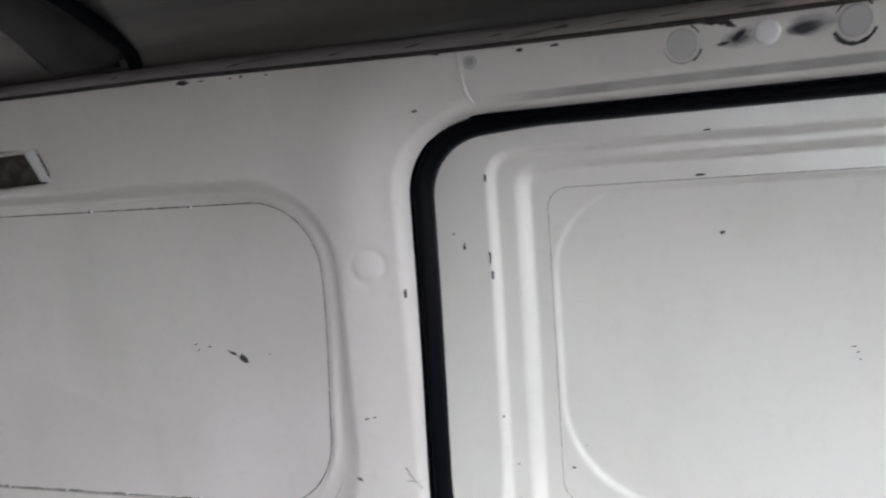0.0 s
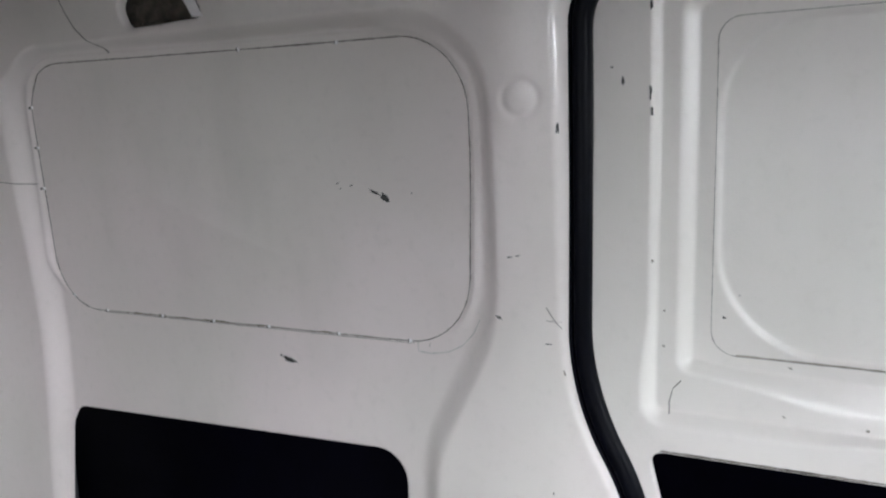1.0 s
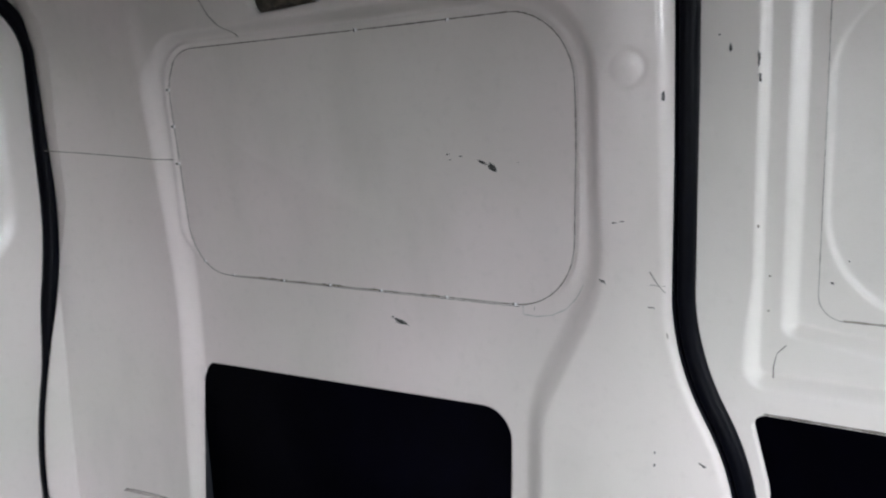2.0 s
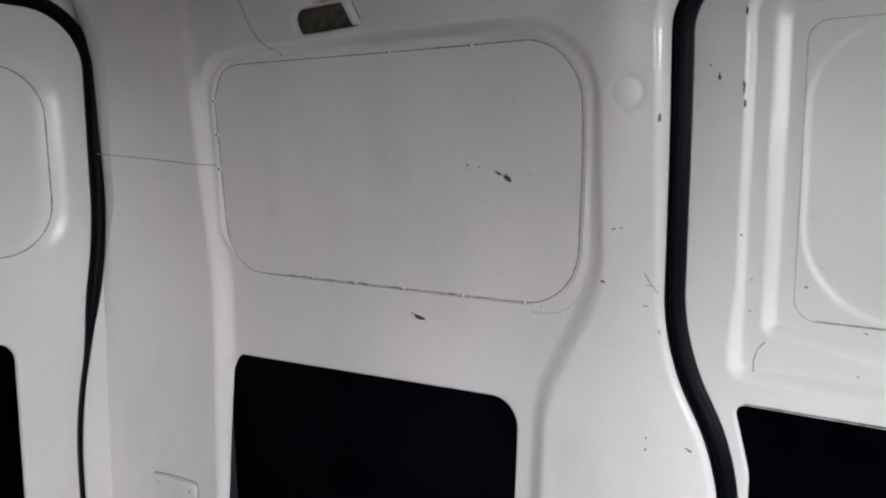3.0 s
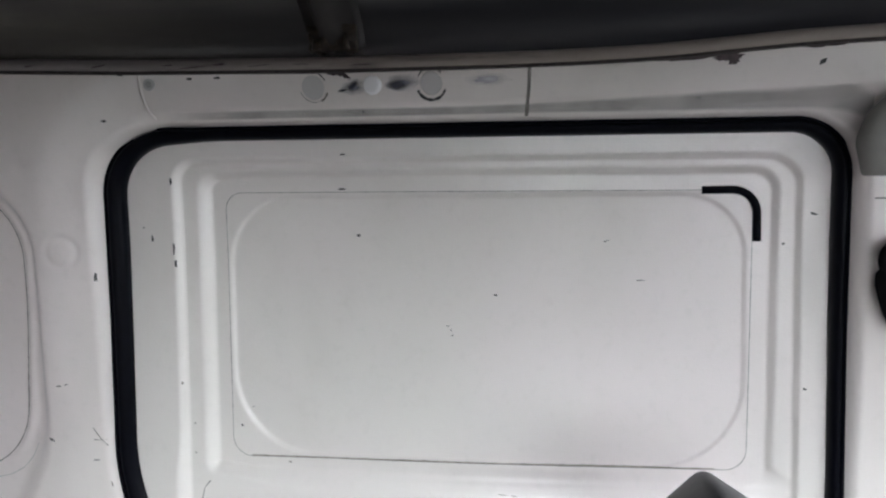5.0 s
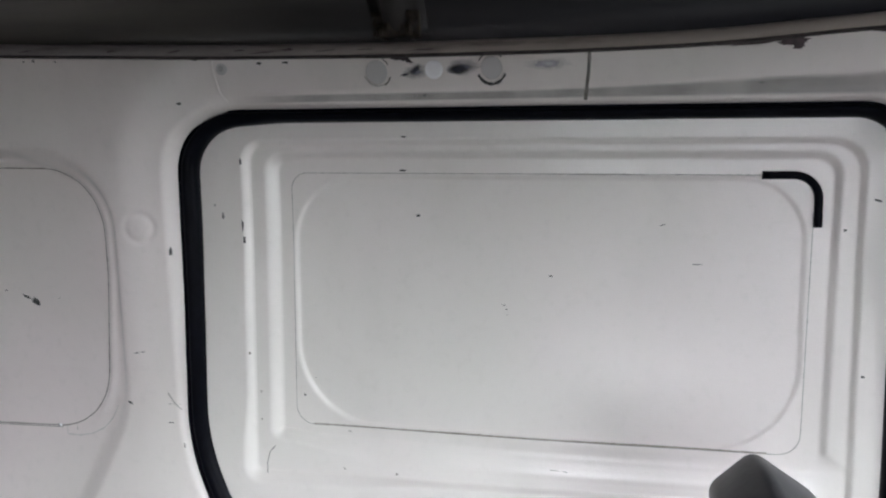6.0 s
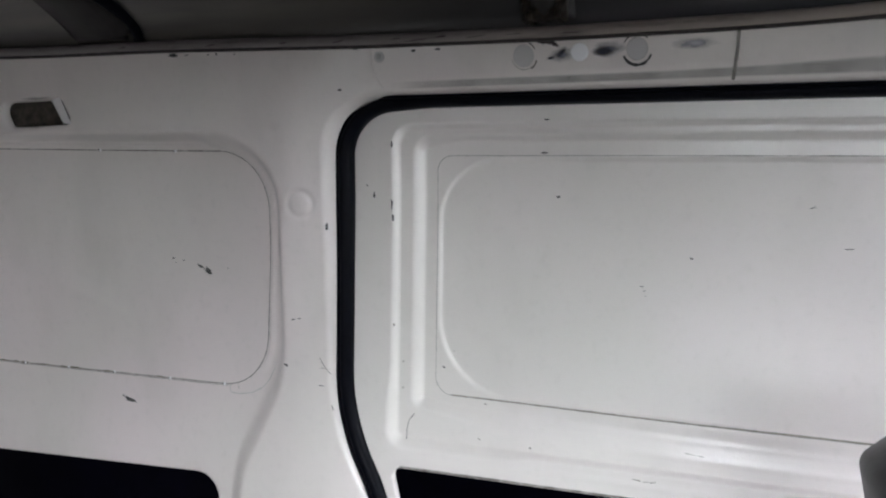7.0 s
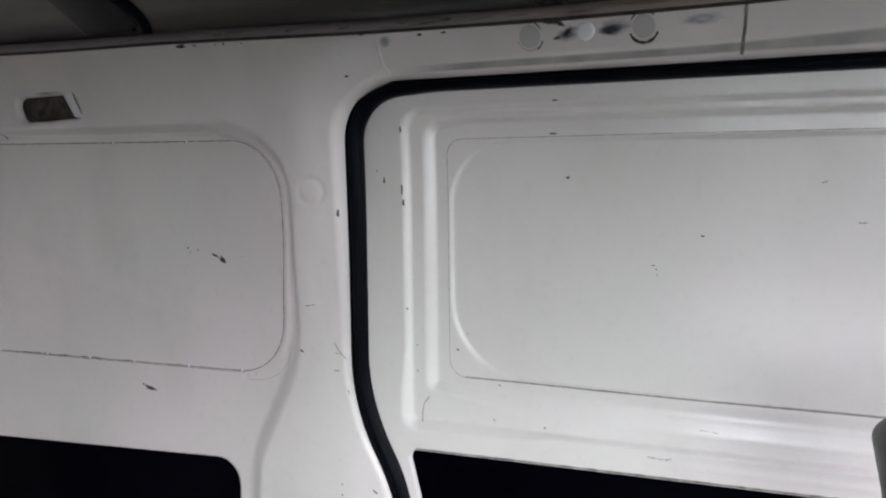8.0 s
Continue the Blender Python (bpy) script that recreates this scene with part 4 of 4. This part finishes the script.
sweep("sealing_lip", [Vector((-1.572, a, b)) for a, b in rs], lambda i: (Vector((0, -rt[i][1], rt[i][0])), Vector((1, 0, 0))),
      lambda i: [(a * back_profile(i)[5][0] / 0.019, b) for a, b in ((0.0185, -0.012), (0.0185, 0.003), (0.0215, 0.001), (0.022, -0.012))], RUBBER, back_seal, "thin black rubber lip")

# small riveted plate low on the rear post
plate = new("cover_plate")
tagged(plate, "small white painted cover plate with two screws", "plate")
px0, px1, pz0, pz1 = -1.462, -1.316, -0.045, 0.099
pl = rounded([(px0, pz1, 0.012), (px1, pz1 - 0.002, 0.012), (px1, pz0, 0.01), (px0, pz0, 0.01)], 5)
bmp = bmesh.new()
front = [bmp.verts.new((a, float(wall_y([a], [b])[0]) - 0.008, b)) for a, b in pl]
backv = [bmp.verts.new((a, float(wall_y([a], [b])[0]) + 0.001, b)) for a, b in pl]
bmp.faces.new(front)
for i in range(len(pl)):
    bmp.faces.new((front[i], front[(i + 1) % len(pl)], backv[(i + 1) % len(pl)], backv[i]))
part("plate", bmp, WHITE, plate, smooth=False)
ribbon("edge_outline", [((px0 + px1) / 2 + 1.02 * (a - (px0 + px1) / 2), (pz0 + pz1) / 2 + 1.02 * (b - (pz0 + pz1) / 2)) for a, b in pl], 0.0030, 0.0006, wall_y, side, FINE_LINE, plate, "dark outline round the plate", closed=True, jitter=0.8)
for a, b in ((px0 + 0.020, pz1 - 0.022), (px1 - 0.020, pz1 - 0.026)):
    dome("screw", a, b, wall_at(a, b) - 0.0078, 0.006, 0.002, STEEL, plate, n=10)

# ---- front post: grey corner trim and belt anchor ----
corner_trim = new("corner_trim")
tagged(corner_trim, "grey plastic trim over the front door post", "trim")
ct = rounded([(0.851, 1.086, 0.006), (0.841, 1.128, 0.03), (0.852, 1.160, 0.04), (0.884, 1.192, 0.05), (0.96, 1.250, 0.05), (1.18, 1.236, 0.01), (1.18, 1.083, 0.004)], 6)
bmt = bmesh.new()
tc_x, tc_z = 1.02, 1.16
rings = []
for inset, dy in ((0.0, 0.004), (0.0, -0.004), (0.004, -0.0095), (0.010, -0.0125), (0.018, -0.0135)):
    rg = []
    for a, b in ct:
        ln = math.hypot(tc_x - a, tc_z - b)
        a2, b2 = a + inset * (tc_x - a) / ln, b + inset * (tc_z - b) / ln
        rg.append(bmt.verts.new((a2, float(rim(b)) + dy, b2)))
    rings.append(rg)
for r0, r1 in zip(rings[:-1], rings[1:]):
    for i in range(len(ct)):
        bmt.faces.new((r0[i], r0[(i + 1) % len(ct)], r1[(i + 1) % len(ct)], r1[i]))
bmt.faces.new(rings[-1])
part("trim_panel", bmt, GREY_TRIM, corner_trim)
ribbon("joint", [(0.872, 1.0590), (1.18, 1.0565)], 0.002, 0.0005, wall_y, side, FINE_LINE, side_wall)

belt = new("seat_belt_anchor")
tagged(belt, "black seat belt guide bolted to the white post", "seat belt")
ry = float(rim(0.99)) - 0.014
ring = [Vector((0.905 + 0.030 * math.cos(a), ry, 0.983 + 0.026 * math.sin(a))) for a in np.linspace(0, 2 * math.pi, 33)]
sweep("guide_ring", ring, lambda i: ((ring[i] - Vector((0.905, ry, 0.983))).normalized(), Vector((0, -1, 0))), lambda i: bulb(0.007, 0.007, 10), WEB, belt, caps=False)
dome("bolt", 0.905, 0.989, float(rim(0.989)) - 0.004, 0.015, 0.014, STEEL, belt)
part("mount", box_bm(0.885, 0.925, ry - 0.004, float(rim(0.99)) + 0.004, 0.976, 1.003, 0.006), WEB, belt)
wsec = [(0.984, 0.866, 0.945, 0.004), (0.976, 0.859, 0.947, 0.006), (0.962, 0.858, 0.947, 0.010), (0.946, 0.862, 0.946, 0.013), (0.928, 0.868, 0.944, 0.014), (0.912, 0.876, 0.942, 0.012), (0.903, 0.884, 0.940, 0.009)]


def web_section(i):
    z, xa, xb, d = wsec[i]
    c, hw = 0.9, 0.008 + d * 0.5
    return [(xa - c, 0.0), (xa - c + 0.002, hw * 0.8), (xa - c + 0.008, hw), (xb - c - 0.006, hw + 0.002), (xb - c, hw * 0.7), (xb - c, -0.004), (xa - c, -0.004)]


sweep("webbing", [Vector((0.911, float(rim(w[0])) - 0.006 - 0.4 * w[3], w[0] - 0.009)) for w in wsec], lambda i: (Vector((1, 0, 0)), Vector((0, -1, 0))), web_section, WEB, belt, "folded black belt webbing")

# ---- passenger seat, of which the headrest rises into view ----
seat = new("van_seat")
tagged(seat, "grey leather van seat with a worn headrest", "seat")


def pillow(name, prof, y0, y1, material, parent, label="", inset=0.03):
    """A padded block: an (x, z) outline, drawn in towards both ends."""
    cx, cz = np.mean([p[0] for p in prof]), np.mean([p[1] for p in prof])
    secs = [(y0, 0.55), (y0 + 0.3 * inset, 0.82), (y0 + inset, 0.96), (y0 + 2 * inset, 1.0), (y1 - 2 * inset, 1.0), (y1 - inset, 0.96), (y1 - 0.3 * inset, 0.82), (y1, 0.55)]
    ys = [Vector((cx, s[0], cz)) for s in secs]
    return sweep(name, ys, lambda i: (Vector((1, 0, 0)), Vector((0, 0, 1))), lambda i: [((p[0] - cx) * secs[i][1], (p[1] - cz) * secs[i][1]) for p in prof], material, parent, label)


head = rounded([(0.565, 0.785, 0.020), (0.604, 0.8225, 0.014), (0.667, 0.781, 0.04), (0.680, 0.655, 0.03), (0.592, 0.645, 0.03)], 7)
pillow("headrest", head, 0.50, 0.66, LEATHER, seat, "worn grey leather headrest", 0.036)
for yy in (0.54, 0.63):
    part("post", box_bm(0.618, 0.630, yy - 0.006, yy + 0.006, 0.58, 0.68, 0.004), STEEL, seat)
pillow("backrest", rounded([(0.575, 0.60, 0.03), (0.665, 0.60, 0.03), (0.80, 0.22, 0.04), (0.70, 0.20, 0.04)], 6), 0.42, 0.74, LEATHER, seat, "", 0.05)
pillow("cushion", rounded([(0.70, 0.30, 0.04), (1.20, 0.32, 0.06), (1.20, 0.18, 0.04), (0.70, 0.18, 0.03)], 6), 0.42, 0.74, LEATHER, seat, "", 0.05)
part("seat_base", box_bm(0.74, 1.14, 0.44, 0.72, -0.05, 0.20, 0.015), BOW, seat)

# ---- plain unseen shell that closes the van, its openings set to shape the light ----
def slab(name, x0, x1, y0, y1, z0, z1, material, label, category):
    return tagged(part(name, box_bm(x0, x1, y0, y1, z0, z1), material, None, label, False), category=category, kind="structure")


slab("ceiling_rear", -1.66, -1.446, -0.80, 0.93, 1.402, 1.42, WHITE, "white painted steel over the back door", "ceiling")
slab("floor", -1.66, 2.3, -0.80, 1.0, -0.09, -0.05, FLOOR, "grey ribbed van floor", "floor")
slab("wall_south", -0.60, 0.12, -0.80, -0.76, 0.46, 1.26, WHITE, "white painted van side", "wall")
# the rear opening is added to let the rear fill in
slab("lintel_rear", -1.66, -0.60, -0.80, -0.76, 0.60, 1.26, WHITE, "white painted van side over an added rear opening", "wall")
slab("wall_south_sill", -1.56, -0.60, -0.80, -0.765, -0.05, 0.10, BOARD, "black lining board under an added rear opening", "wall")
slab("wall_south_rear", -1.66, -1.56, -0.80, -0.765, -0.05, 0.60, BOARD, "black lining board at the back", "wall")
slab("wall_south_board", -0.60, 0.12, -0.80, -0.765, -0.05, 0.46, BOARD, "black lining board of the van side", "wall")
slab("wall_south_post", 1.48, 1.55, -0.80, -0.76, -0.05, 1.26, GREY_TRIM, "grey lined van side post", "wall")
# closed up to the roof to block light from the front side
slab("wall_south_front", 1.55, 2.3, -0.80, -0.76, -0.05, 1.08, GREY_TRIM, "grey lined van side", "wall")
slab("wall_south_ledge", 0.12, 0.62, -0.80, -0.76, -0.05, 0.76, WHITE, "white painted van side under a narrow window", "wall")
slab("wall_south_pillar", 0.62, 0.72, -0.80, -0.76, -0.05, 1.08, GREY_TRIM, "grey lined post between window and door", "wall")
slab("lintel", 0.12, 1.48, -0.80, -0.76, 1.08, 1.26, GREY_TRIM, "grey lined door lintel", "wall")
slab("wall_south_front_top", 1.55, 2.3, -0.80, -0.76, 1.08, 1.26, GREY_TRIM, "grey lined upper van side", "wall")
slab("underbody", -1.64, 2.28, -0.78, 0.98, -0.66, -0.092, GREY_TRIM, "plain grey underside of the van", "underbody")
slab("ground", -60, 60, -60, 60, -0.72, -0.66, GROUND, "grey paved yard", "ground")
slab("wall_north_front", 1.20, 2.3, 0.90, 0.96, -0.05, 1.30, WHITE, "white painted van side", "wall")
slab("wall_east", 2.26, 2.3, -0.76, 0.96, -0.05, 0.50, GREY_TRIM, "grey dashboard wall", "wall")
slab("windscreen_header", 2.26, 2.3, -0.76, 0.96, 1.32, 1.45, GREY_TRIM, "grey windscreen header", "wall")
